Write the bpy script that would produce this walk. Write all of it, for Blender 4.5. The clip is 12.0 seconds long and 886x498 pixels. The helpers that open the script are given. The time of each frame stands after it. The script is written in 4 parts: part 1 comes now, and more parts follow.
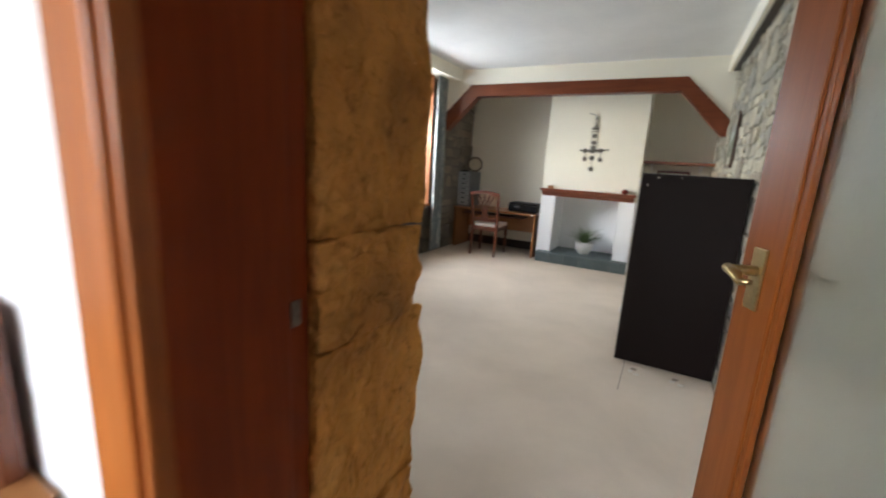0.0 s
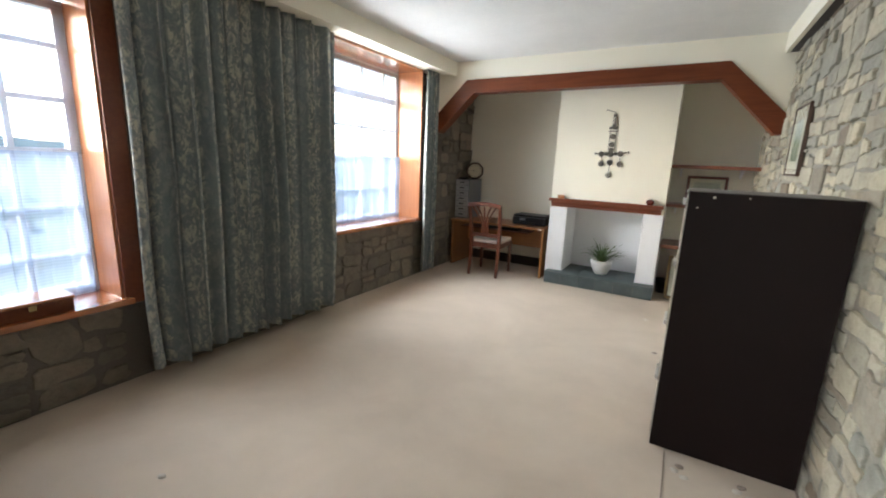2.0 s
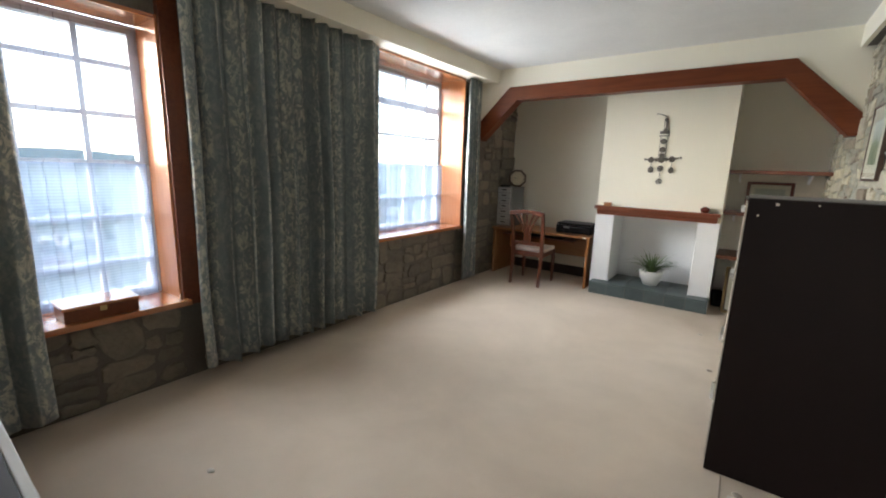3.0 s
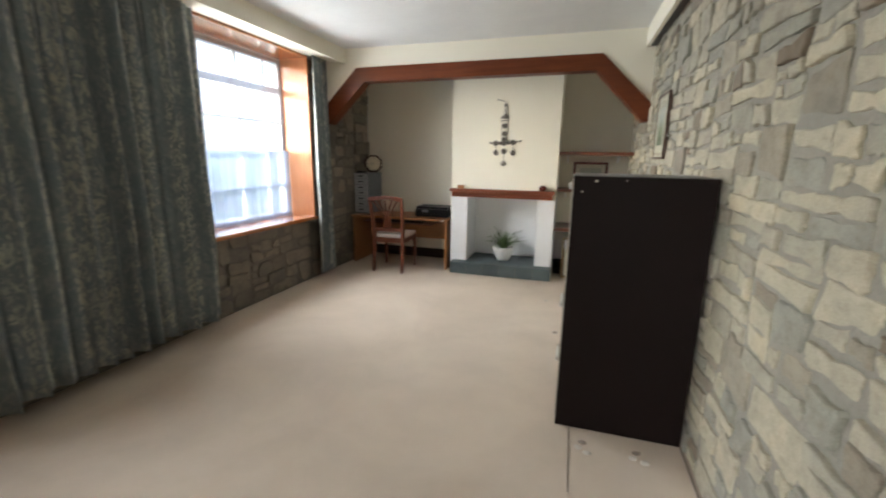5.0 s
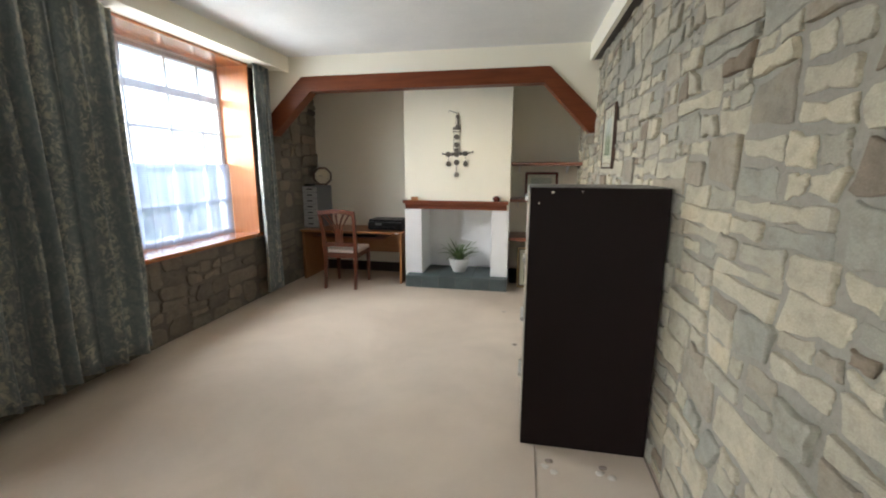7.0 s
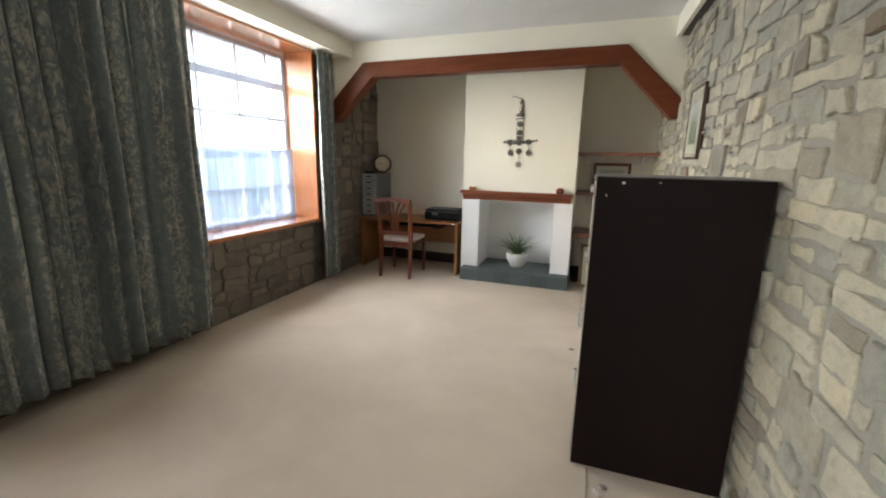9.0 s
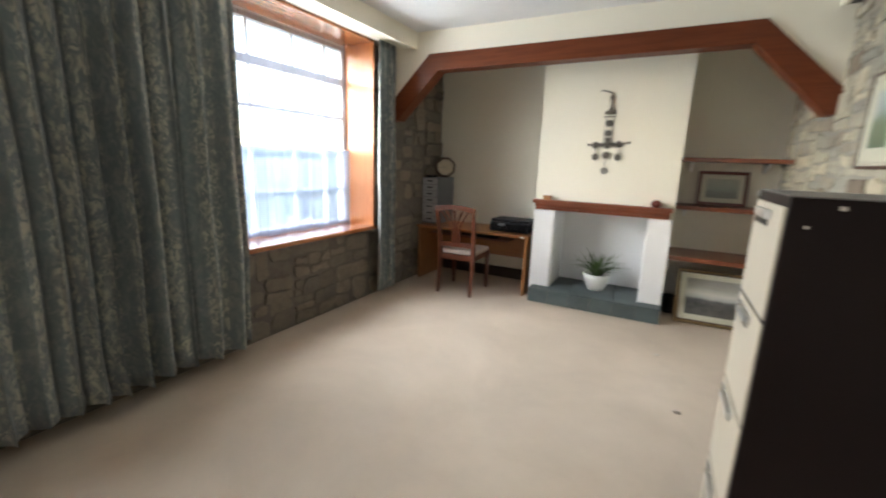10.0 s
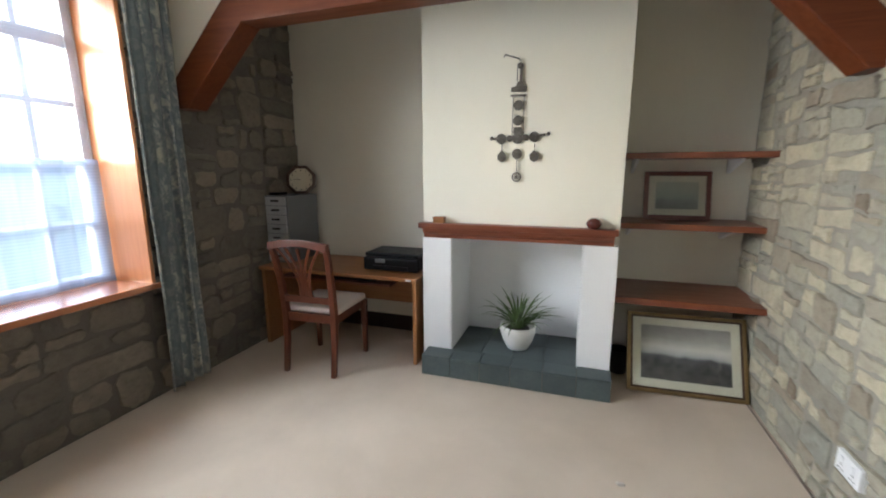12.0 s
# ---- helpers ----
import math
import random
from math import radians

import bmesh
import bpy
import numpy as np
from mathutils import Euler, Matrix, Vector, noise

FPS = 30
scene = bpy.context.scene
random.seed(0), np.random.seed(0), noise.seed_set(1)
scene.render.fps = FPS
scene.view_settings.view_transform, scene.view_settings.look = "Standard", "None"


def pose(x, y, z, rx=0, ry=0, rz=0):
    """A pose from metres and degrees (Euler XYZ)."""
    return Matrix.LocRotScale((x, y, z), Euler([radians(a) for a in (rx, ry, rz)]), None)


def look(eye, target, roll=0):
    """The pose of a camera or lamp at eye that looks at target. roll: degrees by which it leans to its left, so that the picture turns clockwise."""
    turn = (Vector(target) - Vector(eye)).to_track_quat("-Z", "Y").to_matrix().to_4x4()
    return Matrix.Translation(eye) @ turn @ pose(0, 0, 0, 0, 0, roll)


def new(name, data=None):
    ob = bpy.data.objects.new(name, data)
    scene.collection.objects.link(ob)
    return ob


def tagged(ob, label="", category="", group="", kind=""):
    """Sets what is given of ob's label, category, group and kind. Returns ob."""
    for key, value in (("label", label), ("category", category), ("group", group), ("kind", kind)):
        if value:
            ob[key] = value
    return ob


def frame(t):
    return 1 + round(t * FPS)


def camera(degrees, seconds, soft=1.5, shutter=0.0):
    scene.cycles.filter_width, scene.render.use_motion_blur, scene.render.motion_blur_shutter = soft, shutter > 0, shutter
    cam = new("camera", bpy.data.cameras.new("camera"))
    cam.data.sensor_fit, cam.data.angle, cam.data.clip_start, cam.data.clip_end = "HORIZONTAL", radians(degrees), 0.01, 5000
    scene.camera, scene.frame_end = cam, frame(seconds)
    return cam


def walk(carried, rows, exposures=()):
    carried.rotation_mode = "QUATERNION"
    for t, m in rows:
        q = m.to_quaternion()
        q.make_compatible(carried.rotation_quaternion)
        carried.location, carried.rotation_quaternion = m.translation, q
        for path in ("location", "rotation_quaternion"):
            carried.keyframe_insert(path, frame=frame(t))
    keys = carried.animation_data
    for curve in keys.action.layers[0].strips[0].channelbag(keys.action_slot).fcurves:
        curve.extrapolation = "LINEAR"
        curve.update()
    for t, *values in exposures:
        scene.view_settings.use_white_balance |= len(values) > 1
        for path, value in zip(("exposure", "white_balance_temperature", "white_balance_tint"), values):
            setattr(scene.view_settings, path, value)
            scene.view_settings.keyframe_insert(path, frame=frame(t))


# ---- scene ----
cam = camera(94.1, 12.0, soft=1.9, shutter=0.4)
PATH = [
    (0, (-0.104, 1.765, 1.314), (-1.02, 3.494, 0.9), 3.4),
    (0.2, (-0.143, 1.886, 1.336), (-0.968, 3.662, 0.926), 1.9),
    (0.5, (-0.186, 2.063, 1.366), (-1.041, 3.829, 0.974), 0.7),
    (0.7, (-0.197, 2.173, 1.382), (-1.09, 3.925, 1.019), 0.8),
    (0.9, (-0.209, 2.269, 1.395), (-1.08, 4.028, 1.009), 1.1),
    (1.2, (-0.251, 2.38, 1.41), (-1.067, 4.161, 1.005), 1.9),
    (1.5, (-0.286, 2.47, 1.416), (-1.109, 4.242, 0.99), 2.7),
    (1.7, (-0.292, 2.527, 1.412), (-1.196, 4.258, 0.98), 2.7),
    (2, (-0.294, 2.589, 1.4), (-1.264, 4.289, 0.989), 2.4),
    (2.2, (-0.291, 2.605, 1.395), (-1.307, 4.28, 0.992), 2.4),
    (2.5, (-0.285, 2.609, 1.392), (-1.372, 4.244, 1.008), 2.2),
    (2.7, (-0.287, 2.596, 1.398), (-1.437, 4.188, 1.019), 1.9),
    (4.3, (-0.289, 2.694, 1.394), (-1.236, 4.405, 0.973), 0.1),
    (4.5, (-0.293, 2.699, 1.39), (-1.167, 4.447, 0.969), -0.1),
    (4.7, (-0.288, 2.716, 1.39), (-1.075, 4.507, 0.975), 0.0),
    (5, (-0.278, 2.753, 1.39), (-0.852, 4.62, 0.959), 0.8),
    (5.2, (-0.282, 2.773, 1.391), (-0.711, 4.682, 0.978), 1.5),
    (5.5, (-0.288, 2.793, 1.394), (-0.406, 4.748, 0.989), 2.3),
    (5.7, (-0.282, 2.804, 1.396), (-0.298, 4.763, 0.995), 2.4),
    (6, (-0.272, 2.818, 1.398), (-0.26, 4.782, 1.02), 2.2),
    (6.2, (-0.273, 2.826, 1.398), (-0.312, 4.791, 1.029), 2.0),
    (6.5, (-0.282, 2.838, 1.398), (-0.43, 4.799, 1.037), 1.4),
    (6.7, (-0.296, 2.846, 1.398), (-0.564, 4.795, 1.037), 0.8),
    (7, (-0.309, 2.857, 1.397), (-0.675, 4.787, 1.017), 0.2),
    (7.2, (-0.309, 2.862, 1.395), (-0.724, 4.781, 1.015), 0.0),
    (8.8, (-0.293, 2.982, 1.373), (-0.913, 4.838, 0.958), 0.9),
    (9, (-0.293, 3.028, 1.372), (-0.94, 4.872, 0.948), 1.1),
    (9.2, (-0.337, 3.096, 1.373), (-1.017, 4.929, 0.949), 1.5),
    (9.5, (-0.471, 3.238, 1.374), (-1.144, 5.079, 0.978), 2.7),
    (9.7, (-0.525, 3.34, 1.374), (-1.236, 5.167, 0.979), 2.9),
    (10, (-0.547, 3.516, 1.373), (-1.457, 5.247, 0.956), 2.0),
    (10.2, (-0.546, 3.661, 1.392), (-1.621, 5.297, 0.983), 1.9),
    (10.5, (-0.544, 3.889, 1.427), (-1.662, 5.492, 1.004), 2.1),
    (10.7, (-0.572, 4.028, 1.419), (-1.606, 5.686, 0.991), 2.4),
    (11, (-0.623, 4.238, 1.391), (-1.482, 5.988, 0.946), 2.7),
    (11.2, (-0.623, 4.396, 1.371), (-1.374, 6.2, 0.944), 2.0),
    (11.5, (-0.623, 4.649, 1.357), (-1.234, 6.508, 0.942), 0.7),
    (11.7, (-0.637, 4.814, 1.361), (-1.228, 6.689, 0.995), 0.3),
    (12, (-0.688, 5.054, 1.378), (-1.301, 6.921, 1.002), -0.1),
]
walk(cam, [(t, look(eye, target, roll)) for t, eye, target, roll in PATH], [(0.0, 4.05, 6100, 10), (1.0, 4.2, 6100, 10), (1.5, 4.25, 6150, 10), (2.5, 4.0, 6250, 10), (4.5, 3.88, 6350, 10), (5.0, 3.98, 6400, 10), (5.5, 4.15, 6250, 10), (6.5, 4.1, 6200, 10), (7.0, 3.98, 6350, 10), (9.0, 3.98, 6400, 10), (9.5, 4.05, 6400, 10), (10.5, 4.15, 6250, 10), (12.0, 3.95, 6000, 10)])

# ---- world and light ----
W = bpy.data.worlds.new("sky")
scene.world = W
W.use_nodes = True
_n = W.node_tree.nodes
_sky = _n.new("ShaderNodeTexSky")
_sky.sky_type, _sky.sun_disc = "NISHITA", False
_sky.sun_elevation, _sky.sun_rotation = radians(18), radians(-117)
_veil = _n.new("ShaderNodeMix")
_veil.data_type, _veil.blend_type = "RGBA", "ADD"
_veil.inputs[0].default_value, _veil.inputs[7].default_value = 1.0, (2.6, 2.7, 2.8, 1)
W.node_tree.links.new(_sky.outputs[0], _veil.inputs[6])
W.node_tree.links.new(_veil.outputs[2], _n["Background"].inputs[0])
_n["Background"].inputs[1].default_value = 0.05
_sd = bpy.data.lights.new("sun", "SUN")
_sd.energy, _sd.angle, _sd.color = 1.7, radians(96), (0.95, 0.97, 1.0)
SUN = new("sun", _sd)
SUN.matrix_world = look((-20, -13, 6), (0, 5, 0))
_hd = bpy.data.lights.new("hall_fill_light", "AREA")
_hd.shape, _hd.size, _hd.size_y, _hd.energy, _hd.color = "RECTANGLE", 1.9, 1.2, 1.7, (1.0, 0.95, 0.91)
HALL_LIGHT = new("hall_fill_light", _hd)
HALL_LIGHT.matrix_world = look((-1.4, -0.62, 1.55), (-1.3, 2.0, 1.3))
for _y, _z, _wide, _high, _watts in ((5.98, 1.82, 1.36, 0.74, 5.2), (3.20, 1.70, 0.80, 0.62, 1.7)):
    _wd = bpy.data.lights.new("window_sky", "AREA")
    _wd.shape, _wd.size, _wd.size_y, _wd.energy, _wd.color = "RECTANGLE", _wide, _high, _watts, (0.97, 0.99, 1.0)
    _wd.spread = radians(145)
    _wl = new("window_sky", _wd)
    _wl.matrix_world = look((-3.44, _y, _z), (0.0, _y, _z - 0.9))
scene.view_settings.exposure = 3.95

# ---- small helpers ----
def link_nodes(mat_name):
    m = bpy.data.materials.new(mat_name)
    m.use_nodes = True
    nt = m.node_tree
    return m, nt, nt.nodes["Principled BSDF"]


def ramp_node(nt, fac, stops):
    r = nt.nodes.new("ShaderNodeValToRGB")
    while len(r.color_ramp.elements) < len(stops):
        r.color_ramp.elements.new(0.5)
    for e, (p, c) in zip(r.color_ramp.elements, stops):
        e.position, e.color = p, (*c, 1)
    nt.links.new(fac, r.inputs[0])
    return r.outputs[0]


def coords(nt, scale=(1, 1, 1), space="Object"):
    tc = nt.nodes.new("ShaderNodeTexCoord")
    mp = nt.nodes.new("ShaderNodeMapping")
    mp.inputs["Scale"].default_value = scale
    nt.links.new(tc.outputs[space], mp.inputs[0])
    return mp.outputs[0]


def noise_node(nt, vec, scale, detail=4, rough=0.55, dist=0.0):
    n = nt.nodes.new("ShaderNodeTexNoise")
    n.inputs["Scale"].default_value, n.inputs["Detail"].default_value = scale, detail
    n.inputs["Roughness"].default_value, n.inputs["Distortion"].default_value = rough, dist
    nt.links.new(vec, n.inputs["Vector"])
    return n.outputs["Fac"]


def mix_node(nt, fac, a, b, how="MIX"):
    n = nt.nodes.new("ShaderNodeMix")
    n.data_type, n.blend_type = "RGBA", how
    for sock, v in ((n.inputs[0], fac), (n.inputs[6], a), (n.inputs[7], b)):
        if isinstance(v, bpy.types.NodeSocket):
            nt.links.new(v, sock)
        else:
            sock.default_value = (*v, 1) if isinstance(v, tuple) else v
    return n.outputs[2]


def math_node(nt, op, a, b=0.0):
    n = nt.nodes.new("ShaderNodeMath")
    n.operation = op
    for sock, v in zip(n.inputs, (a, b)):
        if isinstance(v, bpy.types.NodeSocket):
            nt.links.new(v, sock)
        else:
            sock.default_value = v
    return n.outputs[0]


def bump_node(nt, p, height, strength, distance):
    b = nt.nodes.new("ShaderNodeBump")
    b.inputs["Strength"].default_value, b.inputs["Distance"].default_value = strength, distance
    nt.links.new(height, b.inputs["Height"])
    nt.links.new(b.outputs[0], p.inputs["Normal"])


def surface(name, light, dark, rough=0.6, scale=6.0, fine=80.0, bump=0.3, dist=0.002, stretch=(1, 1, 1), metal=0.0, random_value=0.0, island=0.0, gloss=0.5):
    """A plain worn surface: large blotches, fine grain and relief."""
    m, nt, p = link_nodes(name)
    v = coords(nt, stretch)
    big = noise_node(nt, v, scale, 5, 0.6, 0.3)
    small = noise_node(nt, v, fine, 3, 0.6)
    c = ramp_node(nt, big, [(0.3, dark), (0.7, light)])
    c = mix_node(nt, 0.35, c, ramp_node(nt, small, [(0.3, dark), (0.7, light)]))
    if random_value or island:
        if island:
            src = nt.nodes.new("ShaderNodeNewGeometry").outputs["Random Per Island"]
        else:
            src = nt.nodes.new("ShaderNodeObjectInfo").outputs["Random"]
        amount = random_value or island
        c = mix_node(nt, 1.0, c, ramp_node(nt, src, [(0.0, (1 - amount,) * 3), (1.0, (1.0,) * 3)]), "MULTIPLY")
    nt.links.new(c, p.inputs["Base Color"])
    p.inputs["Metallic"].default_value = metal
    p.inputs["Specular IOR Level"].default_value = gloss
    r = ramp_node(nt, big, [(0.2, (max(rough - 0.08, 0.02),) * 3), (0.8, (min(rough + 0.08, 1),) * 3)])
    nt.links.new(r, p.inputs["Roughness"])
    if bump:
        h = math_node(nt, "ADD", small, big)
        bump_node(nt, p, h, bump, dist)
    return m


def wood(name, light, dark, rough=0.35, axis=1, scale=3.0, coat=0.0, gloss=0.5):
    """Varnished timber with the grain along one axis (0, 1, 2)."""
    m, nt, p = link_nodes(name)
    st = [14.0, 14.0, 14.0]
    st[axis] = 0.9
    v = coords(nt, tuple(st))
    g = noise_node(nt, v, scale, 6, 0.65, 0.6)
    blot = noise_node(nt, coords(nt), 2.3, 3)
    c = ramp_node(nt, g, [(0.25, dark), (0.6, light), (0.85, tuple(0.8 * x for x in light))])
    c = mix_node(nt, 0.3, c, ramp_node(nt, blot, [(0.3, dark), (0.7, light)]))
    nt.links.new(c, p.inputs["Base Color"])
    nt.links.new(ramp_node(nt, g, [(0.2, (rough + 0.1,) * 3), (0.8, (rough - 0.05,) * 3)]), p.inputs["Roughness"])
    p.inputs["Coat Weight"].default_value, p.inputs["Coat Roughness"].default_value = coat, 0.2
    p.inputs["Specular IOR Level"].default_value = gloss
    bump_node(nt, p, g, 0.15, 0.001)
    return m


def box(bm, x0, x1, y0, y1, z0, z1, bevel=0.0, seg=2):
    """Adds a box to bm, with rounded edges where bevel is given."""
    vs = [bm.verts.new((x, y, z)) for x in (x0, x1) for y in (y0, y1) for z in (z0, z1)]
    f = [(0, 1, 3, 2), (4, 6, 7, 5), (0, 4, 5, 1), (2, 3, 7, 6), (0, 2, 6, 4), (1, 5, 7, 3)]
    faces = [bm.faces.new([vs[i] for i in q]) for q in f]
    if bevel:
        edges = list({e for q in faces for e in q.edges})
        bmesh.ops.bevel(bm, geom=edges, offset=bevel, segments=seg, affect="EDGES", profile=0.6)
    return bm


def boxes(*sizes, bevel=0.0):
    bm = bmesh.new()
    for s in sizes:
        box(bm, *s, bevel=bevel)
    return bm


def prism(bm, outline, axis, a, b, bevel=0.0):
    """An outline in the plane across an axis (0, 1, 2), drawn out from a to b."""
    def at(p, q, d):
        c = [p, q]
        c.insert(axis, d)
        return c
    lo = [bm.verts.new(at(p, q, a)) for p, q in outline]
    hi = [bm.verts.new(at(p, q, b)) for p, q in outline]
    n = len(outline)
    faces = [bm.faces.new(lo), bm.faces.new(hi[::-1])]
    faces += [bm.faces.new((lo[i], hi[i], hi[(i + 1) % n], lo[(i + 1) % n])) for i in range(n)]
    bmesh.ops.recalc_face_normals(bm, faces=faces)
    if bevel:
        bmesh.ops.bevel(bm, geom=list({e for f in faces for e in f.edges}), offset=bevel, segments=2, affect="EDGES", profile=0.6)
    return bm


def lathe(bm, profile, steps=24, at=(0, 0, 0), axis="Z"):
    """Turns (radius, height) pairs round an axis."""
    rings = []
    for r, h in profile:
        ring = []
        for i in range(steps):
            a = 2 * math.pi * i / steps
            p = Vector((r * math.cos(a), r * math.sin(a), h))
            if axis == "Y":
                p = Vector((p.x, p.z, p.y))
            if axis == "X":
                p = Vector((p.z, p.x, p.y))
            ring.append(bm.verts.new(p + Vector(at)))
        rings.append(ring)
    faces = []
    for lo, hi in zip(rings, rings[1:]):
        faces += [bm.faces.new((lo[i], lo[(i + 1) % steps], hi[(i + 1) % steps], hi[i])) for i in range(steps)]
    faces.append(bm.faces.new(rings[0][::-1]))
    faces.append(bm.faces.new(rings[-1]))
    bmesh.ops.recalc_face_normals(bm, faces=faces)
    return bm


def tube(bm, points, radius, steps=8, flat=1.0):
    """A rod along points; radius a number or one for each point."""
    pts = [Vector(p) for p in points]
    rs = radius if isinstance(radius, (list, tuple)) else [radius] * len(pts)
    rings = []
    for i, p in enumerate(pts):
        d = (pts[min(i + 1, len(pts) - 1)] - pts[max(i - 1, 0)]).normalized()
        side = d.cross(Vector((0, 0, 1)) if abs(d.z) < 0.9 else Vector((0, 1, 0))).normalized()
        up = side.cross(d)
        rings.append([bm.verts.new(p + (side * math.cos(2 * math.pi * k / steps) + up * flat * math.sin(2 * math.pi * k / steps)) * rs[i]) for k in range(steps)])
    faces = []
    for lo, hi in zip(rings, rings[1:]):
        faces += [bm.faces.new((lo[k], lo[(k + 1) % steps], hi[(k + 1) % steps], hi[k])) for k in range(steps)]
    faces += [bm.faces.new(rings[0][::-1]), bm.faces.new(rings[-1])]
    bmesh.ops.recalc_face_normals(bm, faces=faces)
    return bm


def mesh_of(name, bm, material, smooth=False):
    me = bpy.data.meshes.new(name)
    bm.normal_update()
    bm.to_mesh(me)
    bm.free()
    if material:
        me.materials.append(material)
    if smooth:
        for f in me.polygons:
            f.use_smooth = True
    return me


def setting(name, bm, material, label, category, smooth=False):
    return tagged(new(name, mesh_of(name, bm, material, smooth)), label, category, kind="structure")


def thing(name, at, label, category, group="", kind=""):
    ob = new(name)
    ob.empty_display_size = 0.1
    ob.location = at
    return tagged(ob, label, category, group, kind)


def part(name, bm, material, parent, label="", smooth=False):
    """One mesh under a thing or part; its vertices are local to the parent."""
    ob = new(name, mesh_of(name, bm, material, smooth))
    ob.parent = parent
    return tagged(ob, label)


def world_part(name, bm, material, parent, label="", smooth=False):
    """The same with vertices given in the world."""
    root = parent
    base = Vector((0, 0, 0))
    while root:
        base += root.location
        root = root.parent
    bmesh.ops.translate(bm, verts=bm.verts, vec=-base)
    return part(name, bm, material, parent, label, smooth)


# ---- materials ----
CREAM = surface("cream_paint", (0.90, 0.868, 0.74), (0.86, 0.828, 0.705), 0.75, 1.5, 120, 0.12, 0.001)
ALCOVE_DIMMED = surface("alcove_dimmed", (0.79, 0.755, 0.65), (0.74, 0.70, 0.60), 0.8, 1.5, 120, 0.12, 0.001)
WHITE = surface("white_paint", (0.84, 0.85, 0.86), (0.78, 0.79, 0.80), 0.7, 2.0, 90, 0.15, 0.002)
HALL_WHITE = surface("hall_paint", (0.84, 0.83, 0.82), (0.80, 0.79, 0.78), 0.7, 1.2, 90, 0.1, 0.001)
CEILING = surface("ceiling_paint", (0.82, 0.83, 0.815), (0.72, 0.735, 0.725), 0.85, 2.4, 45, 0.35, 0.003)
CARPET = surface("carpet", (0.735, 0.625, 0.508), (0.505, 0.418, 0.328), 0.95, 1.1, 260, 0.5, 0.004)
BEAM = wood("beam_wood", (0.165, 0.042, 0.013), (0.085, 0.019, 0.006), 0.4, 0, 3.0, 0.08, 0.25)
ORANGE_X = wood("pine_varnish", (0.46, 0.17, 0.052), (0.34, 0.11, 0.03), 0.35, 2, 2.0, 0.3)
DOOR_WOOD = wood("door_wood", (0.38, 0.115, 0.022), (0.23, 0.062, 0.012), 0.35, 2, 2.5, 0.15, 0.25)
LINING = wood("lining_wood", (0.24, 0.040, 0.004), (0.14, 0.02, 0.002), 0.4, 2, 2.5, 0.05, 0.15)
SHELF = wood("shelf_wood", (0.20, 0.062, 0.026), (0.11, 0.03, 0.012), 0.35, 0, 3.0, 0.3)
DESK = wood("desk_wood", (0.36, 0.16, 0.055), (0.24, 0.095, 0.03), 0.35, 0, 3.0, 0.2)
CHAIR = wood("chair_wood", (0.14, 0.037, 0.015), (0.075, 0.019, 0.008), 0.35, 2, 3.0, 0.3)
MORTAR = surface("mortar", (0.335, 0.317, 0.264), (0.23, 0.216, 0.18), 0.9, 3.0, 60, 0.8, 0.010)
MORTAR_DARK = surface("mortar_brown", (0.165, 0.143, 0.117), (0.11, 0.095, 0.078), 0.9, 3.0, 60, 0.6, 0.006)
SLATE = surface("slate", (0.12, 0.15, 0.15), (0.07, 0.092, 0.094), 0.5, 6.0, 60, 0.3, 0.002, random_value=0.25)
CAB_DARK = surface("cabinet_brown", (0.0120, 0.0064, 0.0056), (0.007, 0.0038, 0.0034), 0.5, 3.0, 200, 0.1, 0.0005, gloss=0.13)
CAB_CREAM = surface("cabinet_cream", (0.55, 0.50, 0.40), (0.50, 0.45, 0.36), 0.4, 3.0, 200, 0.05, 0.0005)
METAL = surface("bright_metal", (0.75, 0.75, 0.74), (0.6, 0.6, 0.6), 0.3, 8, 120, 0.05, 0.0005, metal=1.0)
BRASS = surface("old_brass", (0.55, 0.42, 0.20), (0.35, 0.25, 0.11), 0.35, 20, 120, 0.1, 0.0005, metal=1.0)
BLACK = surface("black_plastic", (0.010, 0.010, 0.011), (0.006, 0.006, 0.007), 0.35, 10, 200, 0.05, 0.0005, gloss=0.15)
GREY = surface("grey_steel", (0.17, 0.18, 0.19), (0.13, 0.14, 0.15), 0.45, 4, 150, 0.05, 0.0005)
LIGHT_GREY = surface("light_grey_steel", (0.42, 0.43, 0.44), (0.36, 0.37, 0.38), 0.45, 4, 150, 0.05, 0.0005)
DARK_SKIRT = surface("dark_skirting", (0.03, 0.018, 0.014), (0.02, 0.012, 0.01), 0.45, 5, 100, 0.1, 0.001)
SHELF_RED = wood("mantel_wood", (0.20, 0.054, 0.023), (0.11, 0.027, 0.011), 0.35, 0, 3.0, 0.3)
CHAIR_DARK = wood("turned_wood", (0.16, 0.025, 0.015), (0.07, 0.012, 0.008), 0.15, 2, 3.0, 0.6)
PEWTER = surface("dark_pewter", (0.26, 0.24, 0.21), (0.08, 0.07, 0.06), 0.4, 30, 150, 0.3, 0.001, metal=0.7)
POT = surface("white_glaze", (0.82, 0.82, 0.80), (0.70, 0.69, 0.66), 0.35, 9, 60, 0.2, 0.002)
LEAF = surface("leaf_green", (0.16, 0.26, 0.075), (0.07, 0.13, 0.04), 0.5, 20, 90, 0.1, 0.001, random_value=0.5)
MOUNT = surface("mount_board", (0.70, 0.65, 0.54), (0.64, 0.59, 0.49), 0.8, 4, 120, 0.05, 0.0005)
FRAME_RED = wood("frame_red", (0.13, 0.028, 0.018), (0.07, 0.014, 0.01), 0.3, 2, 3.0, 0.4)
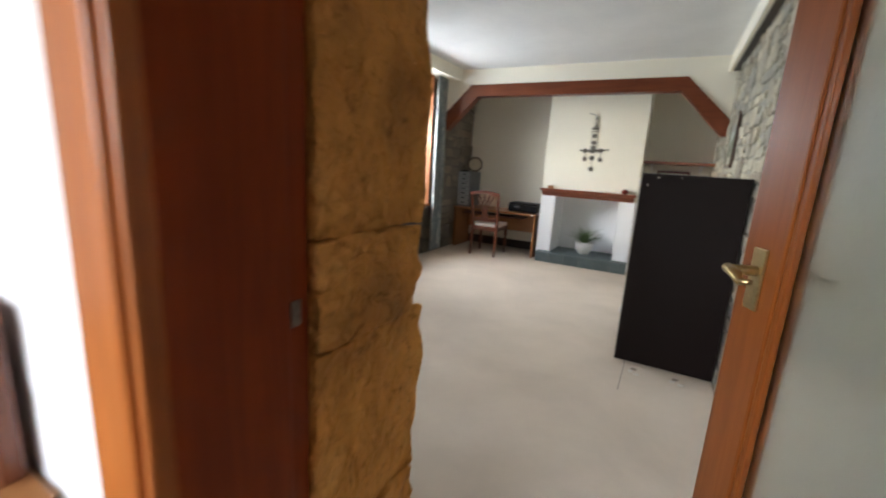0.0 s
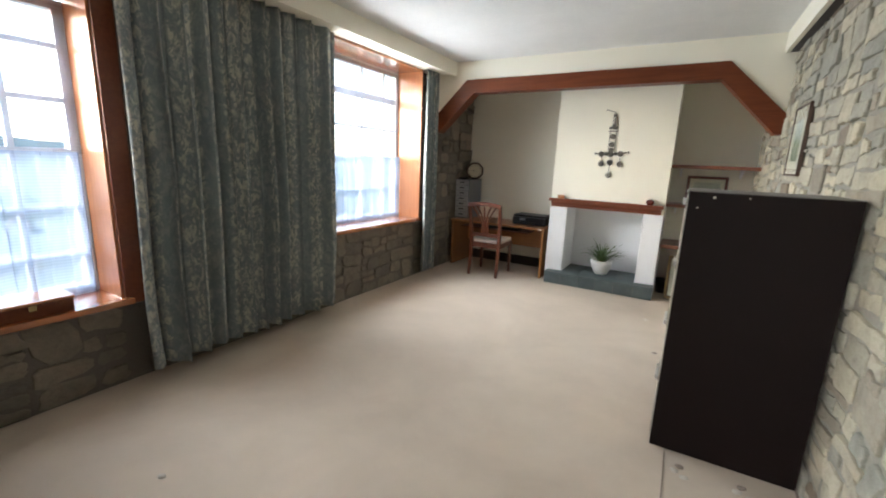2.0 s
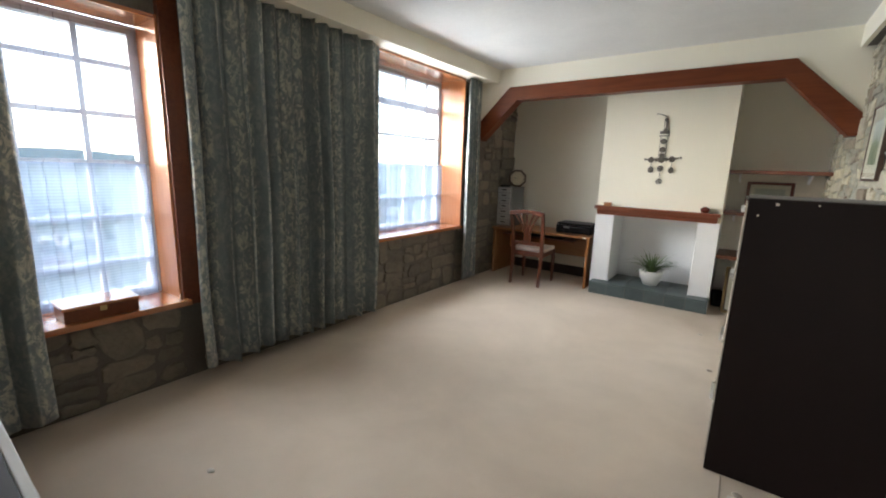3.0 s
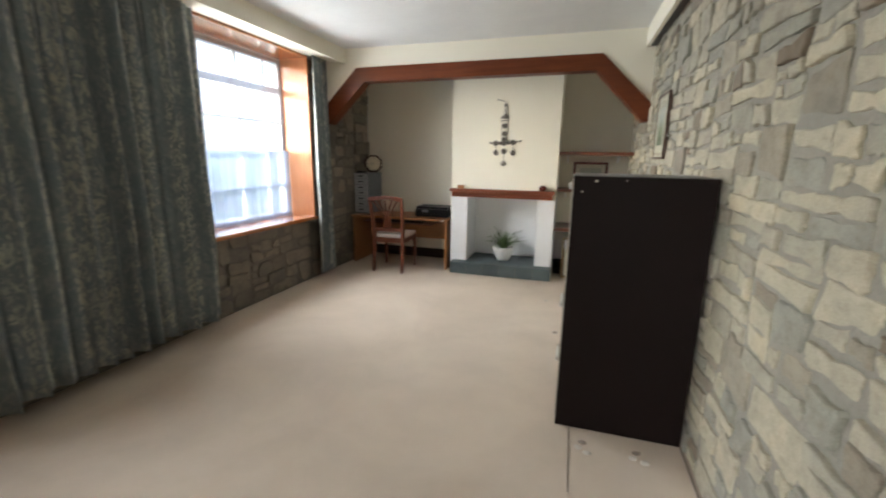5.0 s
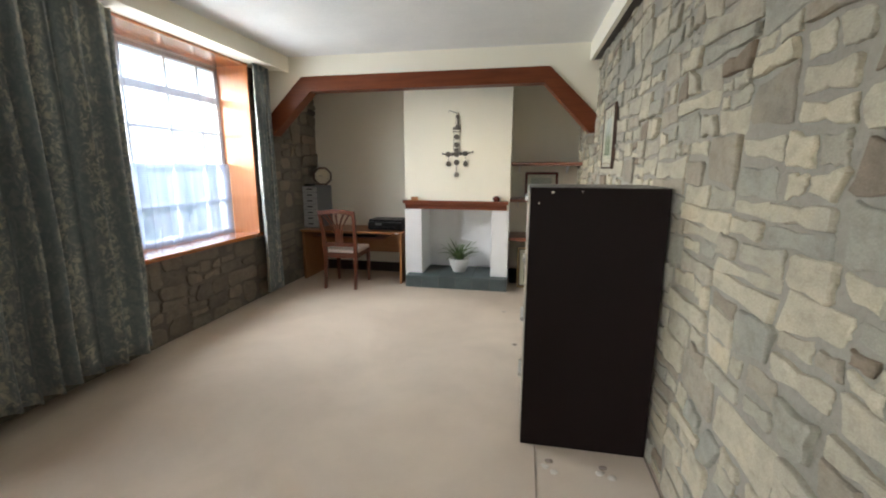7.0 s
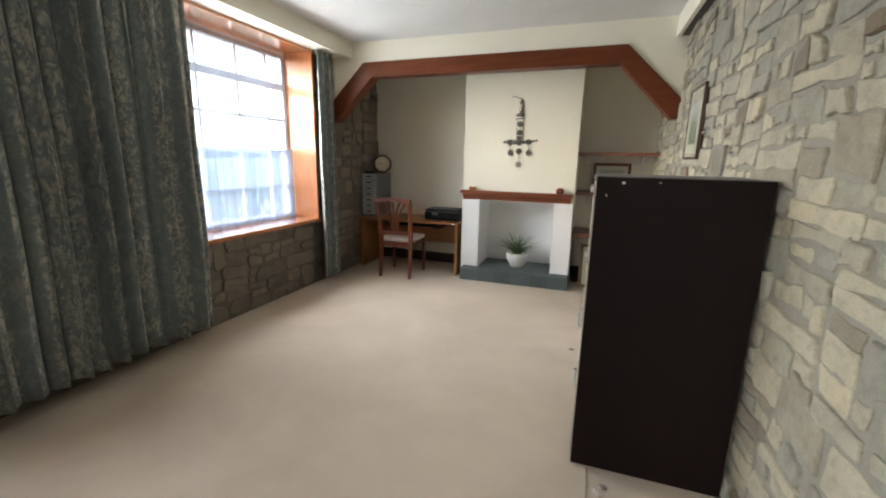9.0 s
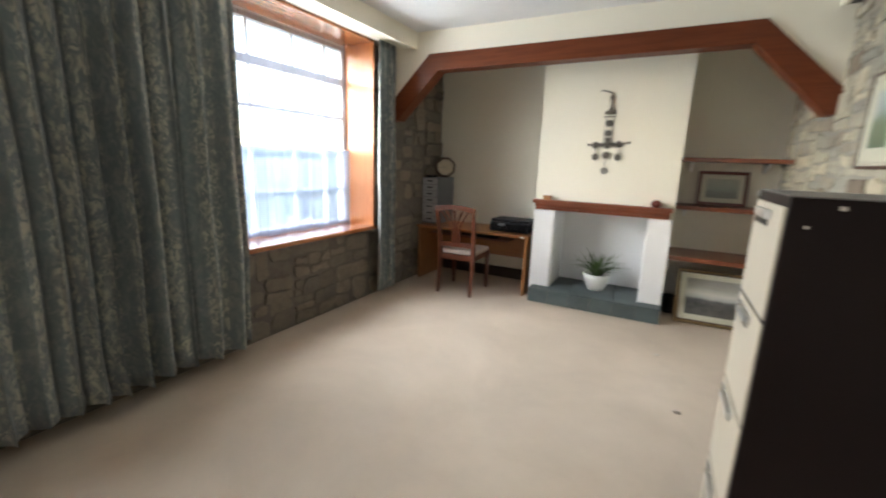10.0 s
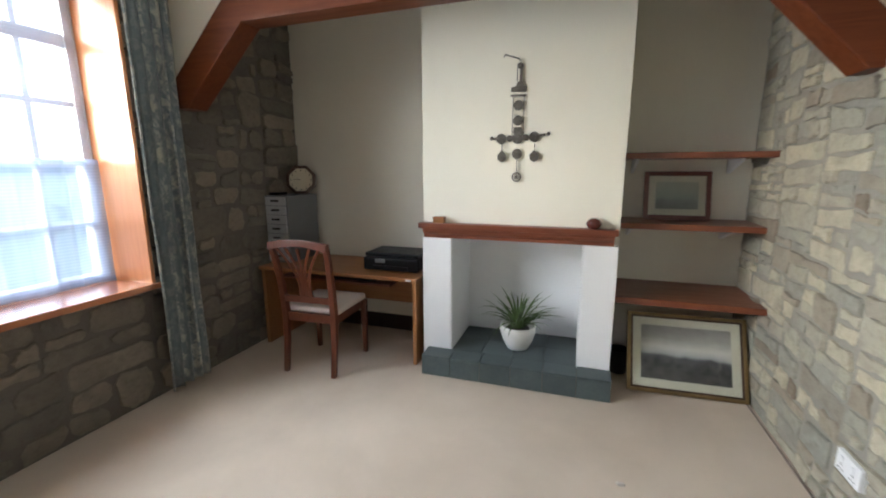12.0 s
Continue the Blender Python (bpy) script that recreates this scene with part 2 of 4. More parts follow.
FRAME_GOLD = surface("frame_gold", (0.34, 0.24, 0.11), (0.18, 0.12, 0.055), 0.4, 12, 120, 0.15, 0.001, metal=0.8)
FRAME_DARK = wood("frame_dark", (0.075, 0.035, 0.02), (0.035, 0.017, 0.01), 0.35, 2, 3.0, 0.3)
DIAL = surface("dial", (0.62, 0.56, 0.42), (0.56, 0.5, 0.37), 0.6, 6, 100, 0.03, 0.0005)
SEAT = surface("seat_cloth", (0.66, 0.58, 0.52), (0.58, 0.50, 0.44), 0.9, 8, 300, 0.3, 0.001)
CARPET_DARK = surface("carpet_edge", (0.34, 0.28, 0.23), (0.24, 0.19, 0.16), 0.95, 6, 200, 0.4, 0.003)


def clear_glass(name, rough):
    """A thin clear pane: see-through, with a mirror gloss that grows at a slant."""
    m, nt, p = link_nodes(name)
    tr, gl, fr, mx = (nt.nodes.new(k) for k in ("ShaderNodeBsdfTransparent", "ShaderNodeBsdfGlossy", "ShaderNodeLayerWeight", "ShaderNodeMixShader"))
    gl.inputs["Roughness"].default_value, fr.inputs["Blend"].default_value = rough, 0.5
    tr.inputs[0].default_value = (0.96, 0.98, 0.97, 1)
    nt.links.new(math_node(nt, "ADD", math_node(nt, "MULTIPLY", math_node(nt, "POWER", fr.outputs["Facing"], 4.0), 0.35), 0.02), mx.inputs[0]), nt.links.new(tr.outputs[0], mx.inputs[1]), nt.links.new(gl.outputs[0], mx.inputs[2])
    nt.links.new(mx.outputs[0], nt.nodes["Material Output"].inputs["Surface"])
    return m


GLASS_FRONT, GLASS = clear_glass("picture_glass", 0.05), clear_glass("window_glass", 0.0)
DOOR_RED = wood("door_red", (0.17, 0.046, 0.006), (0.095, 0.022, 0.003), 0.35, 2, 2.5, 0.1, 0.25)

# ---- the plan, in metres ----
EAST, WEST, SOUTH, HALL_FACE, ARCH, BACK = 0.355, -3.10, 2.50, 1.985, 7.07, 8.22
CEIL, BOX_Z, WALL_T = 2.54, 2.39, 0.33
JAMB_L, JAMB_R, DOOR_Z = -0.55, 0.335, 2.05
W1 = (5.20, 6.75, 0.73, 2.41)
W2 = (2.72, 3.68, 0.54, 2.19)
BREAST = (-1.69, -0.446, 7.68)
HEARTH_Z, HEARTH_Y = 0.143, 7.508

# ---- the large structure ----
setting("floor", boxes((WEST - 0.1, EAST + 0.3, HALL_FACE, BACK + 0.2, -0.12, 0)), CARPET, "beige pink fitted carpet with pale worn patches", "floor")
setting("hall_floor", boxes((-3.0, 1.6, -0.6, HALL_FACE, -0.12, -0.002)), SHELF, "unseen hall floor, dark to bounce less light", "floor")
setting("ceiling", boxes((WEST - 0.1, EAST + 0.3, SOUTH, ARCH + 0.15, CEIL, CEIL + 0.15)), CEILING, "off-white textured plaster ceiling", "ceiling")
setting("alcove_ceiling", boxes((WEST - 0.1, EAST + 0.3, ARCH + 0.15, BACK + 0.2, 2.61, 2.69)), CEILING, "off-white alcove ceiling", "ceiling")
setting("hall_ceiling", boxes((-3.0, 1.6, -0.6, SOUTH, 2.45, 2.6)), CEILING, "off-white hall ceiling", "ceiling")


def wall_with_openings(lo, hi, z1, holes):
    """Boxes (a, b, z0, z1) that fill a wall from lo to hi round its openings."""
    out, at = [], lo
    for a, b, s, t in sorted(holes):
        out += [(at, a, 0, z1), (a, b, 0, s), (a, b, t, z1)]
        at = b
    out.append((at, hi, 0, z1))
    return [q for q in out if q[1] - q[0] > 1e-4 and q[3] - q[2] > 1e-4]


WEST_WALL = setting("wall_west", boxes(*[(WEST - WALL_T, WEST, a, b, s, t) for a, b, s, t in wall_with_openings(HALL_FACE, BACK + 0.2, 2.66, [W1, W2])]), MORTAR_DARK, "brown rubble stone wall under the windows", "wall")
EAST_WALL = setting("wall_east", boxes((EAST, EAST + 0.4, SOUTH - 0.5, BACK + 0.2, 0, 2.66)), MORTAR, "pale rubble stone wall with flush lime mortar", "wall")
setting("wall_north", boxes((WEST, EAST, BACK, BACK + 0.2, 0, 2.66)), ALCOVE_DIMMED, "cream painted plaster wall, toned darker for the weaker alcove light", "wall")
SOUTH_WALL = setting("wall_south", boxes((WEST, JAMB_L - 0.06, HALL_FACE, SOUTH - 0.02, 0, CEIL), (JAMB_L - 0.06, JAMB_R, HALL_FACE, SOUTH, DOOR_Z, CEIL), (JAMB_R, EAST, HALL_FACE, SOUTH, 0, CEIL)), CREAM, "thick wall with a doorway", "wall")

# arch: plaster above a cranked beam
bm = bmesh.new()
prism(bm, [(WEST, CEIL), (WEST, 1.76), (-2.90, 1.95), (-2.575, 2.265), (-0.12, 2.275), (0.33, 1.83), (EAST, 1.81), (EAST, CEIL)], 1, ARCH + 0.012, ARCH + 0.13)
setting("wall_arch", bm, CREAM, "cream plaster wall over the arch", "wall")
bm = bmesh.new()
prism(bm, [(-2.985, 1.75), (WEST + 0.005, 1.75), (WEST + 0.005, 1.885), (-2.625, 2.338), (-0.095, 2.348), (0.385, 1.872), (0.390, 1.742), (0.292, 1.740), (-0.142, 2.201), (-2.525, 2.190)], 1, ARCH - 0.008, ARCH + 0.14, 0.006)
setting("arch_beam", bm, BEAM, "dark red varnished cranked timber beam", "beam")

# boxed pelmets along both sides
setting("pelmet_west", boxes((WEST, -2.77, SOUTH, ARCH + 0.012, BOX_Z + 0.02, CEIL), (-2.80, -2.765, SOUTH, ARCH + 0.012, BOX_Z, CEIL)), CREAM, "cream boxed pelmet over the curtains", "pelmet")
setting("pelmet_east", boxes((0.26, 0.29, SOUTH, ARCH + 0.012, BOX_Z - 0.01, CEIL)), CREAM, "cream boarded pelmet along the stone wall", "pelmet")
setting("pelmet_east_shade", boxes((0.291, EAST + 0.02, SOUTH, ARCH + 0.012, BOX_Z - 0.004, BOX_Z + 0.016)), DARK_SKIRT, "underside of the pelmet, coloured dark for the shade there", "pelmet")

# chimney breast with fire opening
breast = tagged(thing("chimney_breast", (-1.07, 7.9, 0), "cream painted chimney breast over a white fire recess", "chimney breast"), kind="structure")
world_part("breast", boxes((BREAST[0], BREAST[1], BREAST[2], BACK, 0.93, 2.66)), CREAM, breast)
world_part("pillar", boxes((BREAST[0], -1.485, 7.655, BACK, 0, 0.93), bevel=0.006), WHITE, breast, "white painted pillar")
world_part("pillar", boxes((-0.64, BREAST[1], 7.655, BACK, 0, 0.93), bevel=0.006), WHITE, breast, "white painted pillar")
world_part("recess_back", boxes((-1.485, -0.64, 8.13, 8.15, 0.1, 0.93)), WHITE, breast, "white painted recess")
world_part("recess_side", boxes((-1.483, -1.479, 7.66, 8.13, 0.1, 0.929)), WHITE, breast)
world_part("recess_side", boxes((-0.646, -0.642, 7.66, 8.13, 0.1, 0.929)), WHITE, breast)
world_part("recess_head", boxes((-1.479, -0.646, 7.69, 8.13, 0.924, 0.929)), WHITE, breast)
setting("baseboard", boxes((WEST, BREAST[0], BACK - 0.018, BACK, 0, 0.13)), DARK_SKIRT, "dark stained skirting board", "baseboard")

# ---- windows ----
def sash(name, at_x, y0, y1, z0, z1, columns, rows, label):
    """A small-paned timber window in the plane x = at_x; columns and rows are the bars' places."""
    win = tagged(thing(name, (at_x, (y0 + y1) / 2, z0), label, "window"), kind="structure")
    fr = 0.05
    world_part("window_frame", boxes((at_x - 0.05, at_x + 0.02, y0, y0 + fr, z0, z1), (at_x - 0.05, at_x + 0.02, y1 - fr, y1, z0, z1),
                                     (at_x - 0.05, at_x + 0.02, y0 + fr, y1 - fr, z0, z0 + fr), (at_x - 0.05, at_x + 0.02, y0 + fr, y1 - fr, z1 - fr, z1)), FRAME_WHITE, win)
    for y in columns:
        world_part("glazing_bar", boxes((at_x - 0.022, at_x + 0.008, y - 0.014, y + 0.014, z0 + fr, z1 - fr)), FRAME_WHITE, win)
    for z, half in rows:
        world_part("glazing_bar", boxes((at_x - 0.026, at_x + 0.012, y0 + fr, y1 - fr, z - half - 0.003, z + half + 0.003)), FRAME_WHITE, win)
    ys = [y0 + fr, *columns, y1 - fr]
    zs = [z0 + fr, *[z for z, _ in rows], z1 - fr]
    for a, b in zip(ys, ys[1:]):
        for c, d in zip(zs, zs[1:]):
            pane = world_part("pane", boxes((at_x - 0.016, at_x - 0.012, a, b, c, d)), GLASS, win)
            pane.visible_shadow = False
    return win


def lining(name, y0, y1, z0, z1, back, label, reach):
    """Varnished boards round a window's reveal, with a deep sill."""
    lin = tagged(thing(name, (WEST, (y0 + y1) / 2, z0), label, "window lining"), kind="structure")
    t = 0.022
    world_part("reveal_board", boxes((back, WEST + reach, y1 - t, y1, z0, z1), bevel=0.003), ORANGE_X, lin)
    world_part("reveal_board", boxes((back, WEST + reach, y0, y0 + t, z0, z1), bevel=0.003), ORANGE_X, lin)
    world_part("head_board", boxes((back, WEST + reach, y0 + t, y1 - t, z1 - t, z1), bevel=0.003), ORANGE_Y, lin)
    world_part("window_sill", boxes((back, WEST + 0.10, y0 - 0.03, y1 + 0.02, z0 - 0.031, z0 + 0.004), bevel=0.005), ORANGE_Y, lin)
    return lin


FRAME_WHITE = surface("frame_paint", (0.60, 0.60, 0.60), (0.52, 0.52, 0.52), 0.5, 4, 90, 0.1, 0.001)
ORANGE_Y = wood("sill_varnish", (0.48, 0.17, 0.055), (0.33, 0.10, 0.03), 0.18, 1, 2.0, 1.0)

WX = WEST - 0.27
sash("window_1", WX, W1[0] + 0.02, W1[1] - 0.02, 0.73, 2.385, [5.69, 6.11, 6.475], [(1.077, 0.011), (1.42, 0.016), (1.734, 0.011), (2.057, 0.03)], "white small-paned timber sash window")
sash("window_2", WX, W2[0] + 0.02, W2[1] - 0.02, 0.54, 2.165, [3.07, 3.37], [(0.775, 0.011), (1.055, 0.011), (1.37, 0.016), (1.65, 0.011), (1.93, 0.011)], "white small-paned timber window with a low sill")
L1 = lining("window_lining_1", *W1, WX + 0.02, "orange varnished boards round the window", 0.085)
L2 = lining("window_lining_2", *W2, WX + 0.02, "varnished boards round the low window", 0.03)
world_part("casing", boxes((WEST + 0.001, WEST + 0.055, W2[1] - 0.01, W2[1] + 0.09, 0.5, 2.3), bevel=0.004), BEAM, L2, "casing board in dark beam red, for the shade on its backlit face")


# ---- curtains ----
def cloth(name, path, z0, z1, material, wobble, label, seed, group, flare=0.0, sub=0.006, thick=0.004):
    """A hanging cloth: fold path in plan (u, v offsets) from z1 down to z0."""
    rng = random.Random(seed)
    rows = 26
    me = bpy.data.meshes.new(name)
    verts, faces, uvs = [], [], []
    n = len(path)
    run = [0.0]
    for a, b in zip(path, path[1:]):
        run.append(run[-1] + math.dist(a, b))
    cx = sum(p[1] for p in path) / n
    for r in range(rows + 1):
        f = r / rows
        for i, (x, y) in enumerate(path):
            spread = 0.55 + 0.45 * min(1, f * 2.2) + flare * f
            mx = PLANE_X
            dx = (x - mx) * spread
            wob = wobble * noise.noise((y * 3.0, f * 2.5, seed)) * f
            drop = 0.02 * noise.noise((y * 4, seed * 3.1, 0)) if r == rows else 0
            verts.append((mx + dx + wob, y + wobble * 0.8 * noise.noise((y * 2.0, f * 3.0, seed + 9)) * f, z1 + (z0 - z1) * f + drop))
    for r in range(rows):
        for i in range(n - 1):
            a = r * n + i
            faces.append((a, a + n, a + n + 1, a + 1))
    me.from_pydata(verts, [], faces)
    uv = me.uv_layers.new(name="cloth")
    for poly in me.polygons:
        poly.use_smooth = True
        for li in poly.loop_indices:
            vi = me.loops[li].vertex_index
            uv.data[li].uv = (run[vi % n], verts[vi][2])
    me.materials.append(material)
    ob = new(name, me)
    if thick:
        md = ob.modifiers.new("thickness", "SOLIDIFY")
        md.thickness = thick
    return ob


def folds(y0, y1, pitch, depth, seed, step=0.01):
    rng = random.Random(seed)
    pts, y, ph = [], y0, 0.0
    n = int((y1 - y0) / step)
    for i in range(n + 1):
        y = y0 + (y1 - y0) * i / n
        k = 1 + 0.35 * math.sin(y * 3.1 + seed)
        ph += 2 * math.pi * step / (pitch * k)
        amp = depth * (0.7 + 0.5 * noise.noise((y * 2.5, seed, 0)))
        pts.append((PLANE_X + amp * math.sin(ph) + 0.25 * amp * math.sin(2.3 * ph + 1), y + 0.012 * math.sin(ph * 2)))
    return pts


def damask():
    """Woven curtain cloth: slate-blue ground, broad stripes with a pale leaf figure."""
    m, nt, p = link_nodes("damask")
    v = coords(nt, space="UV")
    sep = nt.nodes.new("ShaderNodeSeparateXYZ")
    nt.links.new(v, sep.inputs[0])
    wave = math_node(nt, "SINE", math_node(nt, "MULTIPLY", sep.outputs[0], 2 * math.pi / 0.19))
    band = ramp_node(nt, math_node(nt, "MULTIPLY_ADD", wave, 0.5), [(0.30, (0.25, 0.25, 0.25)), (0.62, (1, 1, 1))])
    warp = noise_node(nt, coords(nt, (1, 0.7, 1), "UV"), 26, 4, 0.65, 1.2)
    leaf = ramp_node(nt, warp, [(0.44, (0, 0, 0)), (0.58, (1, 1, 1))])
    leaf2 = ramp_node(nt, noise_node(nt, coords(nt, (1.3, 0.7, 1), "UV"), 14, 3, 0.55, 1.2), [(0.36, (0.15, 0.15, 0.15)), (0.54, (1, 1, 1))])
    fig = math_node(nt, "MULTIPLY", math_node(nt, "MULTIPLY", leaf, leaf2), band)
    weave = noise_node(nt, coords(nt, (1, 1, 1), "UV"), 500, 2)
    ground = mix_node(nt, band, (0.095, 0.132, 0.148), (0.145, 0.182, 0.192))
    c = mix_node(nt, math_node(nt, "MULTIPLY", fig, 0.88), ground, (0.64, 0.605, 0.49))
    c = mix_node(nt, 0.25, c, ramp_node(nt, weave, [(0.3, (0.12, 0.15, 0.16)), (0.7, (0.5, 0.51, 0.48))]))
    nt.links.new(c, p.inputs["Base Color"])
    p.inputs["Roughness"].default_value = 0.8
    p.inputs["Sheen Weight"].default_value = 0.2
    bump_node(nt, p, math_node(nt, "ADD", weave, fig), 0.25, 0.001)
    return m


def voile(name, glow, low, high):
    """Sheer net: a fine ribbed weave that lets part of the view through."""
    m, nt, p = link_nodes(name)
    tr, tl, df = (nt.nodes.new(k) for k in ("ShaderNodeBsdfTransparent", "ShaderNodeBsdfTranslucent", "ShaderNodeBsdfDiffuse"))
    tl.inputs[0].default_value = (*glow, 1)
    df.inputs[0].default_value = (0.55, 0.64, 0.80, 1)
    cloth_mix, veil = nt.nodes.new("ShaderNodeMixShader"), nt.nodes.new("ShaderNodeMixShader")
    nt.links.new(tl.outputs[0], cloth_mix.inputs[1]), nt.links.new(df.outputs[0], cloth_mix.inputs[2])
    cloth_mix.inputs[0].default_value = 0.4
    f = noise_node(nt, coords(nt, (1, 0.03, 1), "UV"), 9, 3, 0.6)
    sep = nt.nodes.new("ShaderNodeSeparateXYZ")
    nt.links.new(coords(nt, space="UV"), sep.inputs[0])
    rib = math_node(nt, "MULTIPLY", math_node(nt, "SINE", math_node(nt, "MULTIPLY", sep.outputs[1], 2 * math.pi / 0.017)), 0.04)
    nt.links.new(math_node(nt, "ADD", ramp_node(nt, f, [(0.3, (low,) * 3), (0.66, (high,) * 3)]), rib), veil.inputs[0])
    nt.links.new(tr.outputs[0], veil.inputs[1]), nt.links.new(cloth_mix.outputs[0], veil.inputs[2])
    nt.links.new(veil.outputs[0], nt.nodes["Material Output"].inputs["Surface"])
    return m


DAMASK = damask()
SHEER, DENSE = voile("sheer_net", (0.014, 0.018, 0.026), 0.24, 0.36), voile("dense_net", (0.17, 0.22, 0.32), 0.58, 0.74)
PLANE_X = WEST + 0.165
tagged(cloth("curtain", folds(3.71, 4.385, 0.13, 0.085, 3), 0.10, BOX_Z + 0.015, DAMASK, 0.03, "", 3, ""), "heavy slate-blue damask curtain drawn back from the low window", "curtain", "curtains")
tagged(cloth("curtain", folds(4.385, 5.30, 0.135, 0.088, 4), 0.10, BOX_Z + 0.015, DAMASK, 0.03, "", 4, ""), "heavy slate-blue damask curtain with pale leaf stripes beside the large window", "curtain", "curtains")
tagged(cloth("curtain", folds(6.695, 6.985, 0.085, 0.04, 8), 0.085, BOX_Z + 0.015, DAMASK, 0.03, "", 8, ""), "narrow gathered slate-blue damask curtain beside the beam", "curtain", "curtains")
tagged(cloth("curtain", folds(2.54, 3.0, 0.10, 0.042, 5), 0.10, BOX_Z + 0.015, DAMASK, 0.03, "", 5, ""), "slate-blue damask curtain hanging by the low window", "curtain", "curtains")
for y0, y1, z0, mid, z1, s in ((W1[0] + 0.04, W1[1] - 0.04, 0.737, 1.44, 2.36, 1), (W2[0] + 0.04, W2[1] - 0.035, 0.547, 1.37, 2.14, 2)):
    PLANE_X = WX + 0.062
    tagged(cloth("net_curtain", folds(y0, y1, 0.16, 0.014, s), z0, mid, DENSE, 0.01, "", s, "", thick=0), "bluish-white gathered net over the lower panes", "net curtain", "net curtains")
    PLANE_X = WX + 0.050
    tagged(cloth("net_curtain", folds(y0, y1, 0.18, 0.010, s + 5), mid - 0.02, z1, SHEER, 0.008, "", s + 5, "", thick=0), "sheer white net over the upper panes", "net curtain", "net curtains")

# ---- outside ----
GRASS = surface("outside_ground", (0.20, 0.23, 0.20), (0.14, 0.16, 0.14), 0.9, 0.3, 4, 0.3, 0.02, gloss=0.0)
HILL = surface("far_hills", (0.10, 0.13, 0.14), (0.07, 0.09, 0.10), 0.95, 0.02, 0.2, 0.2, 0.2, gloss=0.0)
SHRUB = surface("shrub_leaf", (0.12, 0.17, 0.08), (0.07, 0.10, 0.05), 0.6, 12, 60, 0.1, 0.001, island=0.5, gloss=0.1)
PALE_ROCK = surface("pale_rock", (0.60, 0.58, 0.54), (0.44, 0.42, 0.39), 0.9, 3, 40, 0.5, 0.01, gloss=0.0)
setting("ground", boxes((-900, WEST - WALL_T, -900, 900, -0.6, -0.35)), GRASS, "grey-green ground outside the windows", "ground")
setting("ground_east", boxes((WEST - WALL_T, 900, -900, 900, -0.6, -0.45)), GRASS, "ground under and beyond the house", "ground")
setting("pavement", boxes((-6.2, WEST - WALL_T - 0.01, -6, 16, -0.35, -0.33)), PALE_ROCK, "unseen pale strip added to throw light up at the ceiling", "pavement")
setting("roof", boxes((WEST - WALL_T - 0.15, 3, -2, BACK + 0.6, 2.75, 2.9)), GREY, "roof slab over the house", "roof")
bm = bmesh.new()
prev = None
for k in range(81):
    y = -400 + 10 * k
    h = 5.0 + 5.0 * noise.noise((k * 0.11, 3.3, 0)) + 1.6 * noise.noise((k * 0.5, 1.3, 0))
    col = [bm.verts.new((-260, y, -0.4)), bm.verts.new((-275, y, h * 0.6)), bm.verts.new((-300, y, h)), bm.verts.new((-330, y, -0.4))]
    if prev:
        for i in range(3):
            bm.faces.new((prev[i], col[i], col[i + 1], prev[i + 1]))
    prev = col
setting("backdrop", bm, HILL, "low dark far hills", "hills", smooth=True)


def shrub(at, wide, high, seed):
    """A garden bush: short stems under many small leaves."""
    rng = random.Random(seed)
    sh = thing("shrub", at, "green leafy garden shrub outside the window", "shrub", "garden shrubs")
    bm = bmesh.new()
    for k in range(5):
        a = rng.uniform(0, 6.28)
        tube(bm, [(0, 0, 0), (0.3 * wide * math.cos(a), 0.3 * wide * math.sin(a), high * 0.7)], [0.03, 0.012], 6)
    part("stem", bm, SHELF, sh)
    verts, faces = [], []
    for k in range(420):
        d = Vector((rng.gauss(0, 1), rng.gauss(0, 1), rng.gauss(0, 1))).normalized() * rng.uniform(0.55, 1.0)
        lump = 1 + 0.35 * noise.noise(d * 2.2 + Vector((seed, 0, 0)))
        c = Vector((d.x * wide * 0.5 * lump, d.y * wide * 0.5 * lump, high * 0.58 + d.z * high * 0.42 * lump))
        u = Vector((rng.uniform(-1, 1), rng.uniform(-1, 1), rng.uniform(-1, 1))).normalized()
        w = u.cross(Vector((0.3, 0.5, 0.8))).normalized()
        s = rng.uniform(0.05, 0.11)
        n = len(verts)
        verts += [c - u * s, c + w * s * 0.45, c + u * s, c - w * s * 0.45]
        faces.append((n, n + 1, n + 2, n + 3))
    me = bpy.data.meshes.new("crown")
    me.from_pydata(verts, [], faces)
    me.materials.append(SHRUB)
    ob = new("crown", me)
    ob.parent = sh


for k, (x, y, w, h) in enumerate(((-8.5, 4.2, 1.6, 1.25), (-9.5, 7.4, 2.0, 1.45), (-7.8, 10.6, 1.5, 1.1), (-10.5, 13.0, 2.2, 1.5), (-8.8, 16.5, 1.9, 1.3), (-12.0, 19.5, 2.6, 1.6), (-9.0, 1.2, 1.7, 1.2), (-13.0, 9.5, 2.4, 1.6))):
    shrub((x, y, -0.35), w, h, k + 1)
for k in range(11):
    shrub((-15.5 + 0.8 * math.sin(k * 2.1), -2 + 2.6 * k, -0.35), 3.0, 1.75 + 0.2 * math.sin(k * 3.3), k + 20)
rng = random.Random(77)
for k in range(16):
    bm = bmesh.new()
    bmesh.ops.create_icosphere(bm, subdivisions=2, radius=rng.uniform(0.25, 0.55))
    for v in bm.verts:
        v.co = v.co * (1 + 0.25 * noise.noise(v.co * 3 + Vector((k, 0, 0))))
        v.co.z = v.co.z * 0.6
    o = tagged(new("boulder", mesh_of("boulder", bm, PALE_ROCK, True)), "pale sunlit boulder in the garden outside", "boulder", "garden boulders")
    o.location = (rng.uniform(-12, -6.5), rng.uniform(0, 19), -0.25)

